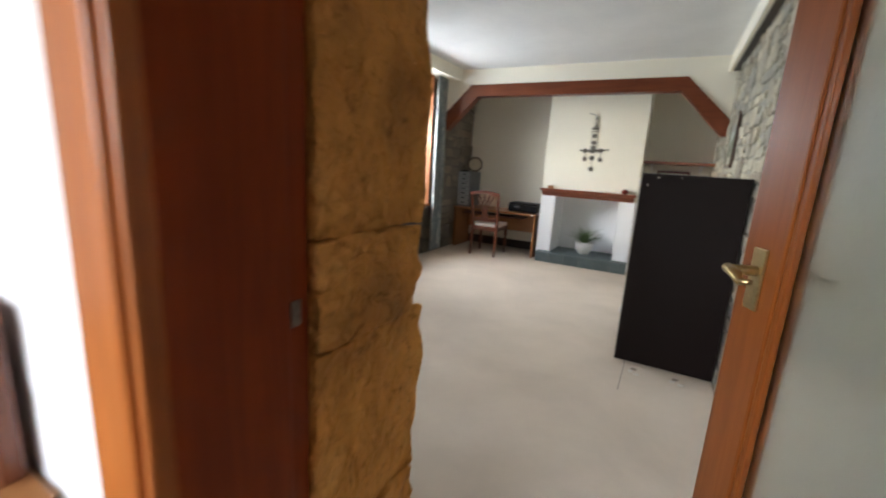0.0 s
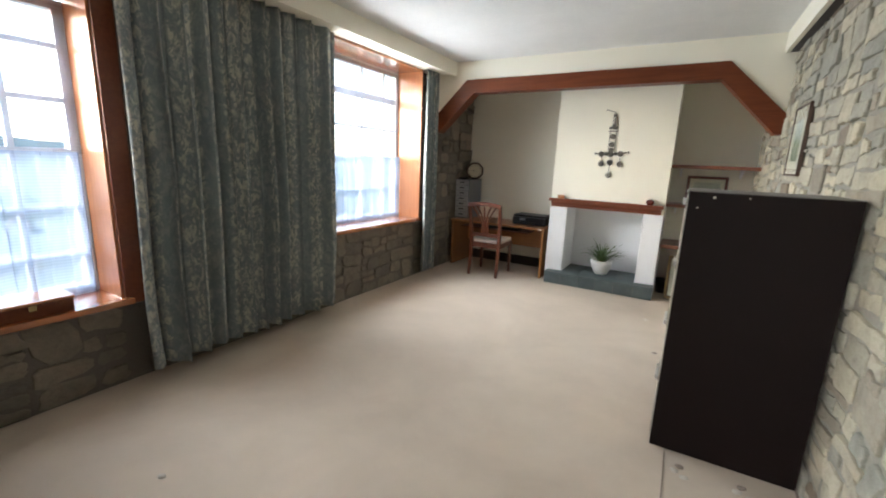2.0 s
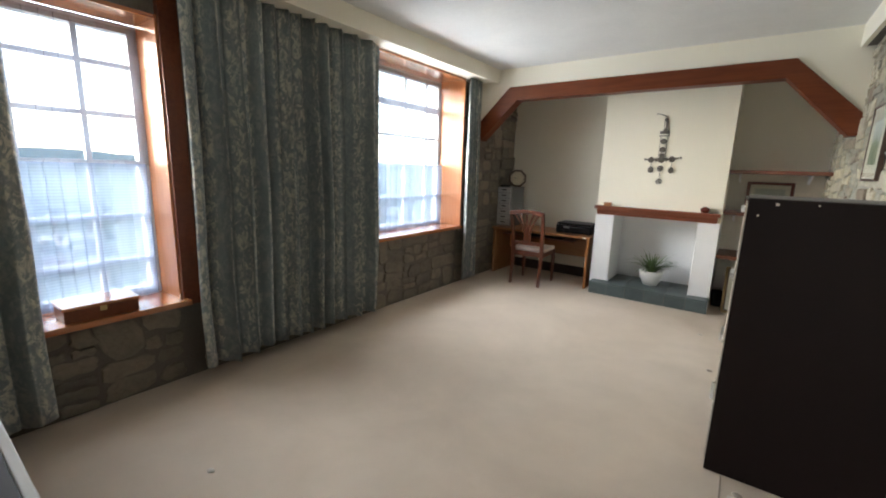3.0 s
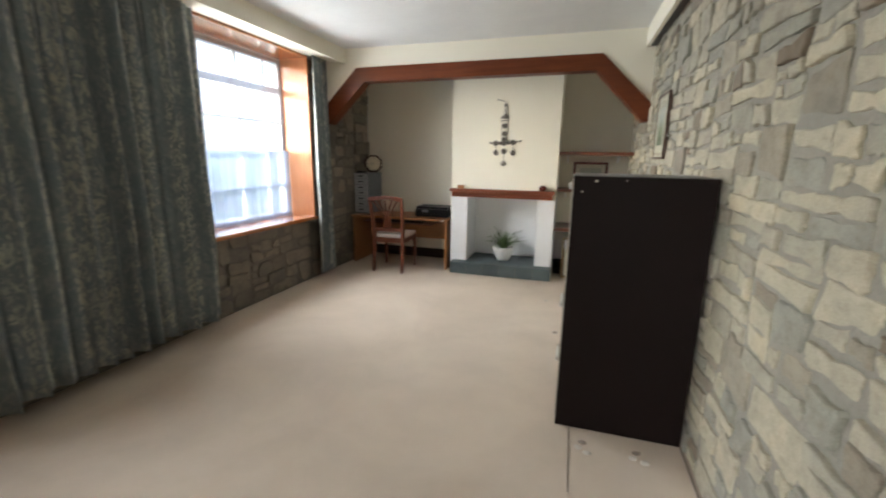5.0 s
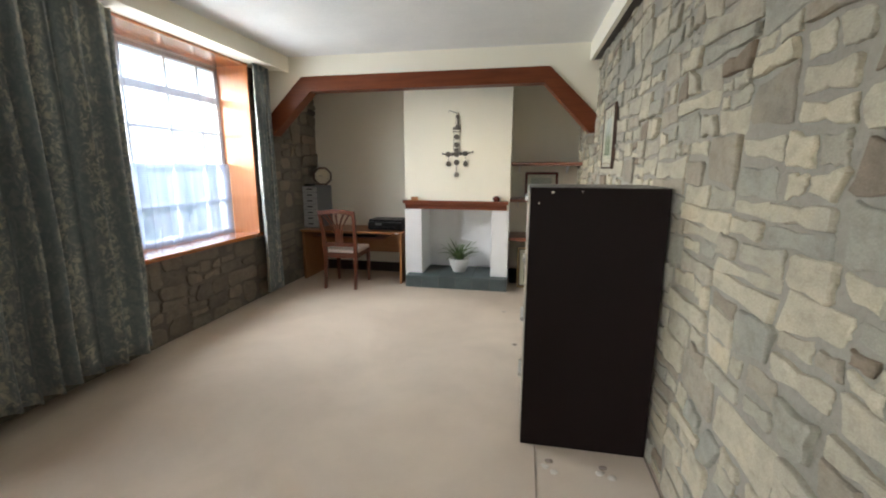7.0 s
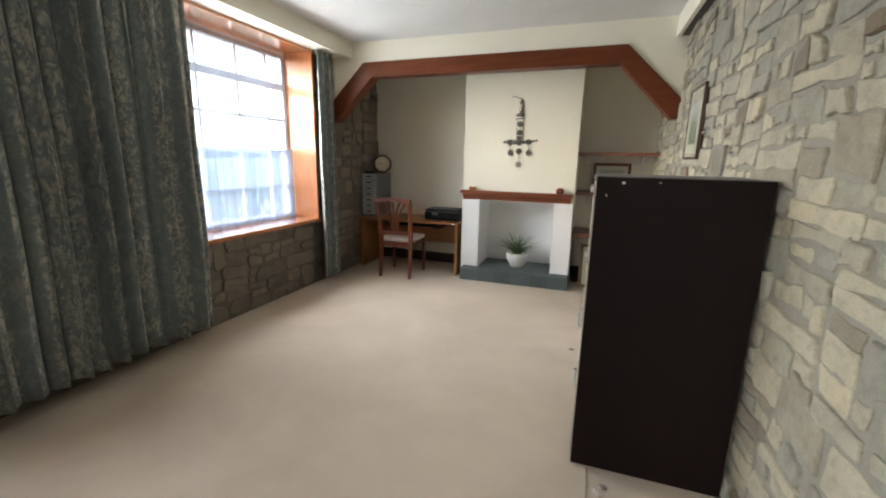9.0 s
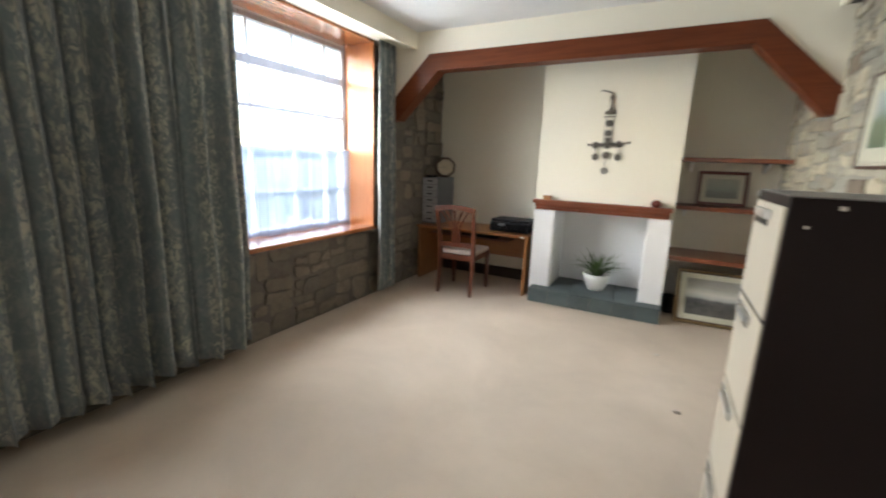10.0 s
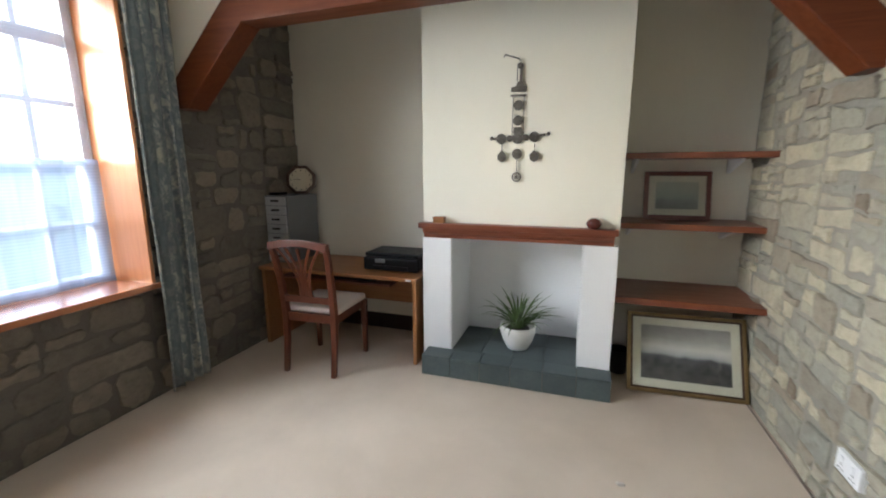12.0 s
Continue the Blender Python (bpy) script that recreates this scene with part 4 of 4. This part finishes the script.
world_part("finial", lathe(bmesh.new(), [(0.004, -0.012), (0.014, 0), (0.004, 0.012)], 10, (-1.225, FACE, 1.57)), PEWTER, wh)
world_part("finial", lathe(bmesh.new(), [(0.004, -0.012), (0.012, 0), (0.004, 0.012)], 10, (-0.882, FACE, 1.59)), PEWTER, wh)
medallion(-1.066, 1.475, 0.031)
for x in (-1.16, -0.962):
    world_part("bell", prism(bmesh.new(), [(x - 0.025, 1.44), (x - 0.027, 1.47), (x - 0.012, 1.485), (x, 1.50), (x + 0.012, 1.485), (x + 0.027, 1.47), (x + 0.025, 1.44), (x, 1.425)], 1, FACE - 0.006, FACE + 0.006, 0.002), PEWTER, wh)
    chain([(x, FACE, 1.50), (x, FACE, 1.535)])
chain([(-1.066, FACE, 1.445), (-1.066, FACE, 1.37)])
bm = bmesh.new()
ring = [(-1.066 + 0.026 * math.cos(a), FACE, 1.335 + 0.026 * math.sin(a)) for a in [i * math.pi / 10 for i in range(21)]]
tube(bm, ring, 0.004, 6)
for k in range(4):
    a = k * math.pi / 4
    tube(bm, [(-1.066 - 0.025 * math.cos(a), FACE, 1.335 - 0.025 * math.sin(a)), (-1.066 + 0.025 * math.cos(a), FACE, 1.335 + 0.025 * math.sin(a))], 0.0025, 6)
world_part("wheel", bm, PEWTER, wh)

# ---- plant ----
plant = thing("potted_plant", (-1.045, 7.83, HEARTH_Z), "green spider plant in a white ceramic pot on the hearth", "potted plant")
bm = lathe(bmesh.new(), [(0.068, 0), (0.075, 0.003), (0.105, 0.06), (0.12, 0.12), (0.124, 0.168), (0.118, 0.171), (0.11, 0.155), (0.09, 0.145)], 32)
for v in bm.verts:
    a = math.atan2(v.co.y, v.co.x)
    k = 1 + 0.022 * math.sin(a * 5) * math.sin(v.co.z * 38)
    v.co.x, v.co.y = v.co.x * k, v.co.y * k
part("pot", bm, POT, plant, "white glazed pot", smooth=True)
part("soil", lathe(bmesh.new(), [(0.1, 0.14), (0.06, 0.15), (0.01, 0.152)], 20), DARK_SKIRT, plant)
rng = random.Random(12)
for k in range(60):
    a = rng.uniform(0, 2 * math.pi)
    long, lift, bend = rng.uniform(0.20, 0.34), rng.uniform(0.8, 1.5), rng.uniform(0.6, 1.9)
    bm = bmesh.new()
    p, ang = Vector((0.03 * math.cos(a), 0.03 * math.sin(a), 0.145)), lift
    left, right, mid = [], [], []
    for s in range(8):
        f = s / 7
        wdt = 0.0085 * (1 - f ** 2.2) + 0.0007
        side = Vector((-math.sin(a), math.cos(a), 0)) * wdt
        left.append(bm.verts.new(p - side)), mid.append(bm.verts.new(p - Vector((0, 0, wdt * 0.5)))), right.append(bm.verts.new(p + side))
        p = p + Vector((math.cos(a) * math.cos(ang), math.sin(a) * math.cos(ang), math.sin(ang))) * long / 7
        ang -= bend / 7
    for i in range(7):
        bm.faces.new((left[i], left[i + 1], mid[i + 1], mid[i])), bm.faces.new((mid[i], mid[i + 1], right[i + 1], right[i]))
    part("leaf", bm, LEAF, plant, smooth=True)

# ---- alcove shelves ----
for z0, z1, yf, ov in ((1.444, 1.480, 7.84, 0.0), (1.016, 1.053, 7.84, 0.0), (0.566, 0.606, 7.72, 0.0)):
    sh = thing("shelf", (-0.05, 8.0, z0), "red-brown varnished alcove shelf", "shelf", "alcove shelves")
    world_part("board", boxes((BREAST[1] + 0.002, EAST + 0.01, yf, BACK - 0.002, z0, z1), bevel=0.005), SHELF, sh)
    for x in (-0.35, 0.22):
        bm = bmesh.new()
        prism(bm, [(BACK - 0.003, z0), (BACK - 0.003, z0 - 0.09), (BACK - 0.02, z0 - 0.09), (yf + 0.12, z0 - 0.012), (yf + 0.12, z0)], 0, x - 0.009, x + 0.009)
        world_part("bracket", bm, WHITE, sh, "white painted bracket")


def picture(name, wide, high, rail, deep, frame_mat, inner, art, label, at, tilt, turn, liner=None, flush=0.010):
    """A framed picture, local: x across, z up, front towards -y, standing on its lower edge."""
    pic = thing(name, at, label, "picture")
    pic.rotation_euler = (tilt, 0, turn)
    w = wide / 2
    for n_, s in (("frame_side", (-w, -w + rail, -deep, 0, 0, high)), ("frame_side", (w - rail, w, -deep, 0, 0, high)), ("frame_rail", (-w + rail, w - rail, -deep, 0, 0, rail)), ("frame_rail", (-w + rail, w - rail, -deep, 0, high - rail, high))):
        part(n_, boxes(s, bevel=min(0.004, deep / 4)), frame_mat, pic)
    if liner:
        for s in ((-w + rail, -w + rail + 0.012, -deep + 0.003, -0.002, rail, high - rail), (w - rail - 0.012, w - rail, -deep + 0.003, -0.002, rail, high - rail), (-w + rail, w - rail, -deep + 0.003, -0.002, rail, rail + 0.012), (-w + rail, w - rail, -deep + 0.003, -0.002, high - rail - 0.012, high - rail)):
            part("slip", boxes(s), liner, pic)
    m = inner
    part("mount", boxes((-w + rail, w - rail, -deep + flush, -0.001, rail, high - rail)), MOUNT, pic, "pale mount board")
    part("print", boxes((-w + rail + m, w - rail - m, -deep + flush - 0.0015, -deep + flush, rail + m, high - rail - m * 0.95)), art, pic)
    g = part("pane", boxes((-w + rail, w - rail, -deep + flush - 0.004, -deep + flush - 0.003, rail, high - rail)), GLASS_FRONT, pic)
    g.visible_shadow = False
    return pic


def art_material(name, bands, scale, high, low=0.0, ridge=0.12):
    """A printed view: tones laid from the foot to the head, with an uneven skyline."""
    m, nt, p = link_nodes(name)
    v = coords(nt)
    sep = nt.nodes.new("ShaderNodeSeparateXYZ")
    nt.links.new(v, sep.inputs[0])
    n = noise_node(nt, coords(nt, (1, 1, 0.35)), scale, 5, 0.55)
    lvl = math_node(nt, "DIVIDE", math_node(nt, "SUBTRACT", sep.outputs[2], low), high - low)
    lvl = math_node(nt, "ADD", lvl, math_node(nt, "MULTIPLY", math_node(nt, "SUBTRACT", n, 0.5), ridge * 4))
    nt.links.new(mix_node(nt, 0.12, ramp_node(nt, lvl, bands), ramp_node(nt, noise_node(nt, v, 30, 4), [(0.3, (0.1, 0.1, 0.1)), (0.7, (0.6, 0.58, 0.55))])), p.inputs["Base Color"])
    p.inputs["Roughness"].default_value = 0.8
    return m


ART_HILLS = art_material("print_hills", [(0.0, (0.05, 0.042, 0.04)), (0.28, (0.03, 0.027, 0.03)), (0.40, (0.07, 0.068, 0.08)), (0.47, (0.50, 0.48, 0.48)), (0.60, (0.70, 0.66, 0.62)), (0.8, (0.40, 0.36, 0.33)), (1.0, (0.32, 0.29, 0.27))], 4.5, 0.40, 0.1, 0.09)
ART_GREY = art_material("print_grey", [(0.0, (0.22, 0.23, 0.20)), (0.35, (0.30, 0.31, 0.28)), (0.5, (0.42, 0.43, 0.38)), (1.0, (0.50, 0.49, 0.42))], 14.0, 0.24, 0.06)
ART_WALL = art_material("print_green", [(0.0, (0.10, 0.14, 0.07)), (0.45, (0.18, 0.22, 0.12)), (0.6, (0.45, 0.48, 0.48)), (1.0, (0.6, 0.62, 0.62))], 12.0, 0.4, 0.08)
picture("framed_print", 0.395, 0.32, 0.03, 0.018, FRAME_RED, 0.042, ART_GREY, "small grey print in a dark red frame leaning on the shelf", (-0.08, 8.09, 1.053), radians(-14), 0)
picture("large_framed_print", 0.675, 0.50, 0.022, 0.022, FRAME_GOLD, 0.062, ART_HILLS, "large misty hill print in a gold frame under the shelf", (0.005, 7.735, 0.002), radians(-24), radians(2.5), FRAME_DARK)
wp = picture("wall_picture", 0.40, 0.47, 0.016, 0.026, FRAME_DARK, 0.085, ART_WALL, "green landscape picture in a dark frame on the stone wall", (EAST - 0.010, 6.31, 1.405), 0, radians(-90), None, 0.0055)

# ---- desk ----
desk = thing("desk", (-2.42, 7.87, 0), "plain brown wooden desk with panel legs", "desk")
world_part("top", boxes((-3.05, -1.72, 7.60, 8.18, 0.615, 0.64), bevel=0.003), DESK, desk)
world_part("side_panel", boxes((-1.755, -1.728, 7.615, 8.15, 0, 0.615), bevel=0.002), DESK, desk)
world_part("side_panel", boxes((-3.035, -3.008, 7.615, 8.15, 0, 0.615), bevel=0.002), DESK, desk)
world_part("back_panel", boxes((-3.008, -1.755, 8.08, 8.10, 0.30, 0.615)), DESK, desk)
world_part("shelf", boxes((-2.95, -1.98, 7.72, 8.08, 0.53, 0.545)), SHELF, desk)
world_part("label_sticker", boxes((-1.80, -1.76, 7.5985, 7.6, 0.619, 0.634)), WHITE, desk, "small worn white sticker")

printer = thing("printer", (-1.99, 7.88, 0.64), "low black inkjet printer on the desk", "printer")
world_part("body", boxes((-2.20, -1.76, 7.74, 8.05, 0.645, 0.745), bevel=0.018), BLACK, printer)
world_part("lid", boxes((-2.195, -1.765, 7.76, 8.05, 0.746, 0.775), bevel=0.012), BLACK, printer)
world_part("paper_tray", boxes((-2.12, -1.84, 7.728, 7.75, 0.655, 0.685), bevel=0.004), BLACK, printer)
world_part("display", boxes((-2.10, -2.02, 7.7365, 7.7395, 0.705, 0.735)), GREY, printer)
for x in (-2.17, -1.79):
    for y in (7.78, 8.01):
        world_part("foot", boxes((x - 0.012, x + 0.012, y - 0.012, y + 0.012, 0.64, 0.646)), BLACK, printer)

tray = thing("laptop", (-2.35, 7.9, 0.545), "flat dark box on the desk's inner shelf", "box")
world_part("body", boxes((-2.55, -2.12, 7.76, 8.04, 0.545, 0.585), bevel=0.006), BLACK, tray)

chest = thing("drawer_cabinet", (-2.975, 7.955, 0.64), "small grey steel cabinet of drawers on the desk", "drawer cabinet")
part("case", boxes((-0.108, 0.108, -0.19, 0.20, 0, 0.54), bevel=0.004), GREY, chest)
for k in range(7):
    z = 0.02 + k * 0.074
    d_ = part("drawer", boxes((-0.096, 0.096, -0.202, -0.19, z, z + 0.068), bevel=0.003), LIGHT_GREY, chest, "light grey drawer front")
    part("handle", boxes((-0.035, 0.035, -0.214, -0.202, z + 0.03, z + 0.045), bevel=0.003), BLACK, d_)
cable = thing("router", (-3.02, 7.86, 1.18), "small flat dark device on the grey cabinet", "device")
world_part("case", boxes((-3.07, -2.98, 7.80, 7.92, 1.18, 1.205), bevel=0.008), BLACK, cable)

clock = thing("clock", (-2.925, 8.03, 1.18), "octagonal dark wooden clock with a cream dial", "clock")
clock.rotation_euler = (radians(-8), 0, radians(24))


def octagon(r, c):
    return [(r * math.cos(math.pi / 8 + k * math.pi / 4), c + r * math.sin(math.pi / 8 + k * math.pi / 4)) for k in range(8)]


R = 0.128
bm = bmesh.new()
o, i_ = octagon(R, 0.1185), octagon(R * 0.80, 0.1185)
fo, fi, bo = [bm.verts.new((x, -0.02, z)) for x, z in o], [bm.verts.new((x, -0.03, z)) for x, z in i_], [bm.verts.new((x, 0.015, z)) for x, z in o]
ii = [bm.verts.new((x, -0.012, z)) for x, z in i_]
for k in range(8):
    j = (k + 1) % 8
    bm.faces.new((fo[k], fo[j], fi[j], fi[k])), bm.faces.new((bo[k], bo[j], fo[j], fo[k])), bm.faces.new((fi[k], fi[j], ii[j], ii[k]))
bm.faces.new(bo)
bmesh.ops.recalc_face_normals(bm, faces=bm.faces)
part("case", bm, FRAME_DARK, clock)
part("dial", prism(bmesh.new(), octagon(R * 0.80, 0.1185), 1, -0.012, -0.006), DIAL, clock, "cream dial")
for k in range(12):
    a = k * math.pi / 6
    part("hour_mark", boxes((0.082 * math.sin(a) - 0.003, 0.082 * math.sin(a) + 0.003, -0.0145, -0.0122, 0.1185 + 0.082 * math.cos(a) - 0.006, 0.1185 + 0.082 * math.cos(a) + 0.006)), BLACK, clock)
for a, l, w_ in ((radians(-78), 0.045, 0.004), (radians(-88), 0.06, 0.003)):
    part("clock_hand", tube(bmesh.new(), [(0, -0.016, 0.1185), (l * math.sin(a), -0.016, 0.1185 + l * math.cos(a))], w_, 6, 0.4), BLACK, clock)


# ---- chair ----
def dining_chair(at, turn, label):
    """Local: the seat faces +y, legs at the corners."""
    c = thing("dining_chair", at, label, "chair")
    c.rotation_euler = (0, 0, turn)
    for s in (-1, 1):
        part("front_leg", prism_taper((s * 0.20, 0.205), 0.021, 0.015, 0.0, 0.42), CHAIR, c)
        bm = bmesh.new()
        pts = [(s * 0.185, -0.235, 0.0), (s * 0.185, -0.205, 0.22), (s * 0.185, -0.195, 0.43), (s * 0.190, -0.215, 0.62), (s * 0.197, -0.25, 0.80), (s * 0.203, -0.285, 0.925)]
        sq_tube(bm, pts, [0.016, 0.018, 0.021, 0.019, 0.018, 0.016])
        part("back_leg", bm, CHAIR, c)
        part("side_rail", boxes((s * 0.192 - 0.011, s * 0.192 + 0.011, -0.185, 0.19, 0.365, 0.425), bevel=0.003), CHAIR, c)
    part("front_rail", boxes((-0.18, 0.18, 0.193, 0.215, 0.365, 0.425), bevel=0.003), CHAIR, c)
    part("back_rail", boxes((-0.166, 0.166, -0.205, -0.183, 0.365, 0.425), bevel=0.003), CHAIR, c)
    bm = bmesh.new()
    box(bm, -0.21, 0.21, -0.175, 0.225, 0.42, 0.468, 0.02, 3)
    for v in bm.verts:
        if v.co.z > 0.455:
            v.co.z += 0.012 * (1 - (v.co.x / 0.21) ** 2) * (1 - (v.co.y / 0.22) ** 2)
    part("seat", bm, SEAT, c, "pale cream upholstered seat", smooth=True)
    bm = bmesh.new()
    n = 12
    arch = [((-0.215 + 0.43 * k / n), 0.925 + 0.022 * math.sin(math.pi * k / n)) for k in range(n + 1)]
    prism(bm, arch + [(x, z - 0.055 + 0.01 * math.sin(math.pi * (x + 0.215) / 0.43)) for x, z in arch[::-1]], 1, -0.302, -0.276, 0.005)
    part("crest_rail", bm, CHAIR, c)
    part("lower_rail", boxes((-0.17, 0.17, -0.222, -0.20, 0.505, 0.55), bevel=0.004), CHAIR, c)
    for k, top in zip((-1, 0, 1), (-0.125, 0.0, 0.125)):
        for w in (-1, 1) if k else (0,):
            bm = bmesh.new()
            x0 = k * 0.035 + w * 0.008
            x1 = top + w * 0.035
            pts = []
            for q in range(8):
                f = q / 7
                bow = 0.045 * math.sin(math.pi * f) * (-k) * 0.6
                pts.append((x0 + (x1 - x0) * f ** 1.6 + bow, -0.213 - 0.075 * f, 0.545 + 0.345 * f))
            sq_tube(bm, pts, [0.011, 0.010, 0.009, 0.008, 0.008, 0.009, 0.010, 0.012], 0.6)
            part("splat", bm, CHAIR, c)
    return c


def prism_taper(at, top, foot, z0, z1):
    bm = bmesh.new()
    x, y = at
    lo = [bm.verts.new((x + a * foot, y + b * foot, z0)) for a, b in ((-1, -1), (1, -1), (1, 1), (-1, 1))]
    hi = [bm.verts.new((x + a * top, y + b * top, z1)) for a, b in ((-1, -1), (1, -1), (1, 1), (-1, 1))]
    bm.faces.new(lo[::-1]), bm.faces.new(hi)
    for i in range(4):
        bm.faces.new((lo[i], lo[(i + 1) % 4], hi[(i + 1) % 4], hi[i]))
    bmesh.ops.bevel(bm, geom=list(bm.edges), offset=0.003, segments=1, affect="EDGES")
    return bm


def sq_tube(bm, pts, half, flat=1.0):
    rings = [[bm.verts.new((x + a * h, y + b * h * flat, z)) for a, b in ((-1, -1), (1, -1), (1, 1), (-1, 1))] for (x, y, z), h in zip(pts, half)]
    for lo, hi in zip(rings, rings[1:]):
        for i in range(4):
            bm.faces.new((lo[i], lo[(i + 1) % 4], hi[(i + 1) % 4], hi[i]))
    bm.faces.new(rings[0][::-1]), bm.faces.new(rings[-1])
    bmesh.ops.recalc_face_normals(bm, faces=bm.faces)
    bmesh.ops.bevel(bm, geom=list(bm.edges), offset=0.002, segments=1, affect="EDGES")


dining_chair((-2.385, 7.50, 0), radians(2), "red-brown wooden dining chair with a cream padded seat")

# ---- small things ----
sock = thing("wall_socket", (EAST - 0.02, 6.815, 0.28), "white double wall socket on the stone wall", "socket")
world_part("plate", boxes((EAST - 0.034, EAST - 0.004, 6.742, 6.888, 0.237, 0.323), bevel=0.005), WHITE, sock)
for y in (6.78, 6.85):
    world_part("switch", boxes((EAST - 0.039, EAST - 0.034, y - 0.008, y + 0.008, 0.288, 0.308), bevel=0.002), WHITE, sock)
    for dy, dz, a, b in ((0, 0.012, 0.002, 0.005), (-0.011, -0.008, 0.004, 0.002), (0.011, -0.008, 0.004, 0.002)):
        world_part("slot", boxes((EAST - 0.0352, EAST - 0.0342, y + dy - a, y + dy + a, 0.263 + dz - b, 0.263 + dz + b)), BLACK, sock)

binn = thing("waste_bin", (-0.37, 7.97, 0), "small black round bin beside the hearth", "bin")
part("bucket", lathe(bmesh.new(), [(0.055, 0), (0.06, 0.003), (0.072, 0.16), (0.075, 0.165), (0.069, 0.165), (0.056, 0.02)], 28), BLACK, binn, smooth=True)

sb = thing("wooden_tray", (WEST - 0.02, 3.28, 0.54), "dark red shallow wooden box on the low sill", "box")
world_part("body", boxes((WEST - 0.13, WEST + 0.065, 3.10, 3.43, 0.541, 0.612), bevel=0.004), BEAM, sb)
world_part("lid", boxes((WEST - 0.135, WEST + 0.07, 3.095, 3.435, 0.613, 0.628), bevel=0.004), ORANGE_Y, sb)
world_part("catch", boxes((WEST + 0.069, WEST + 0.074, 3.25, 3.28, 0.585, 0.612), bevel=0.001), BRASS, sb)

side = thing("sideboard", (-1.9, 2.62, 0), "low dark cupboard with a white front edge", "sideboard")
world_part("carcass", boxes((-2.6, -1.25, 2.51, 2.70, 0.05, 0.69), bevel=0.003), DARK_SKIRT, side)
world_part("plinth", boxes((-2.58, -1.27, 2.52, 2.68, 0, 0.05)), BLACK, side)
world_part("top", boxes((-2.61, -1.24, 2.505, 2.70, 0.69, 0.715), bevel=0.002), DARK_SKIRT, side)
world_part("edge_strip", boxes((-2.61, -1.24, 2.701, 2.722, 0.685, 0.72), bevel=0.003), WHITE, side, "white edge strip")

CRUMB = surface("carpet_crumb", (0.70, 0.65, 0.58), (0.52, 0.47, 0.41), 0.95, 20, 300, 0.4, 0.002)
rng = random.Random(5)
for x, y, mat, text in ((-0.15, 4.66, CRUMB, "small pale crumb of torn carpet beside the cabinet"), (-0.11, 4.63, CRUMB, "small pale crumb of torn carpet beside the cabinet"), (-0.13, 4.70, CARPET_DARK, "small dark bump imitating the shadow of a carpet crumb"),
                        (0.10, 4.66, CRUMB, "small pale crumb of torn carpet beside the cabinet"), (0.15, 4.64, CRUMB, "small pale crumb of torn carpet beside the cabinet"), (0.12, 4.70, CARPET_DARK, "small dark bump imitating the shadow of a carpet crumb"),
                        (-0.44, 6.83, CRUMB, "small pale crumb of fluff on the open carpet"), (-0.32, 6.05, CARPET_DARK, "small dark bit of fluff on the open carpet"), (-2.1, 3.35, CRUMB, "small pale crumb of fluff on the open carpet")):
    bm = bmesh.new()
    bmesh.ops.create_icosphere(bm, subdivisions=2, radius=0.013)
    for v in bm.verts:
        k = 1 + 0.5 * noise.noise(v.co * 90 + Vector((x * 9, y * 7, 0)))
        v.co = Vector((v.co.x * k * 1.5, v.co.y * k * 1.2, max(v.co.z, -0.004) * 0.5))
    o = tagged(new("lint", mesh_of("lint", bm, mat, True)), text, "lint", "bits on the carpet")
    o.location = (x, y, 0.002)
setting("carpet_seam", boxes((-0.20, -0.194, 4.35, 4.80, 0.0, 0.003)), CARPET_DARK, "carpet seam beside the cabinet", "trim")
setting("carpet_edge", boxes((EAST - 0.026, EAST - 0.016, SOUTH, BACK - 0.02, 0.0, 0.003)), CARPET_DARK, "dark gap where the carpet meets the stone wall", "trim")
for y, z, s_ in ((4.8195, 1.296, 0.006), (4.8195, 1.245, 0.004), (4.8195, 1.30, 0.003)):
    x_ = -0.15 if s_ == 0.006 else (-0.21 if s_ == 0.004 else -0.02)
    part("paint_chip", boxes((x_ - 0.04 - s_, x_ - 0.04 + s_, -0.2358, -0.2352, z - s_, z + s_ * 0.7)), MOUNT, cab, "pale chip in the paint")

# ---- rubble stones of the walls ----
stone_wall(EAST_WALL, [(SOUTH, BACK - 0.01, 0.0, CEIL - 0.02)], lambda u, v, d: (EAST - d, u, v), 21, STONE_PALE, STONE_PALE_JOIN, lambda u, v: 3.0 < u < 6.4 and v < 2.38 and not (4.85 < u < 5.25 and v < 1.2), 0.24, 0.10, "pale rubble stones", 0.010, True)
_fields = [(SOUTH, W2[0], 0, CEIL - 0.02), (W2[0], W2[1], 0, W2[2] - 0.04), (W2[1] + 0.1, W1[0], 0, CEIL - 0.02), (W1[0], W1[1], 0, W1[2] - 0.04), (W1[1], 7.80, 0, CEIL - 0.02)]
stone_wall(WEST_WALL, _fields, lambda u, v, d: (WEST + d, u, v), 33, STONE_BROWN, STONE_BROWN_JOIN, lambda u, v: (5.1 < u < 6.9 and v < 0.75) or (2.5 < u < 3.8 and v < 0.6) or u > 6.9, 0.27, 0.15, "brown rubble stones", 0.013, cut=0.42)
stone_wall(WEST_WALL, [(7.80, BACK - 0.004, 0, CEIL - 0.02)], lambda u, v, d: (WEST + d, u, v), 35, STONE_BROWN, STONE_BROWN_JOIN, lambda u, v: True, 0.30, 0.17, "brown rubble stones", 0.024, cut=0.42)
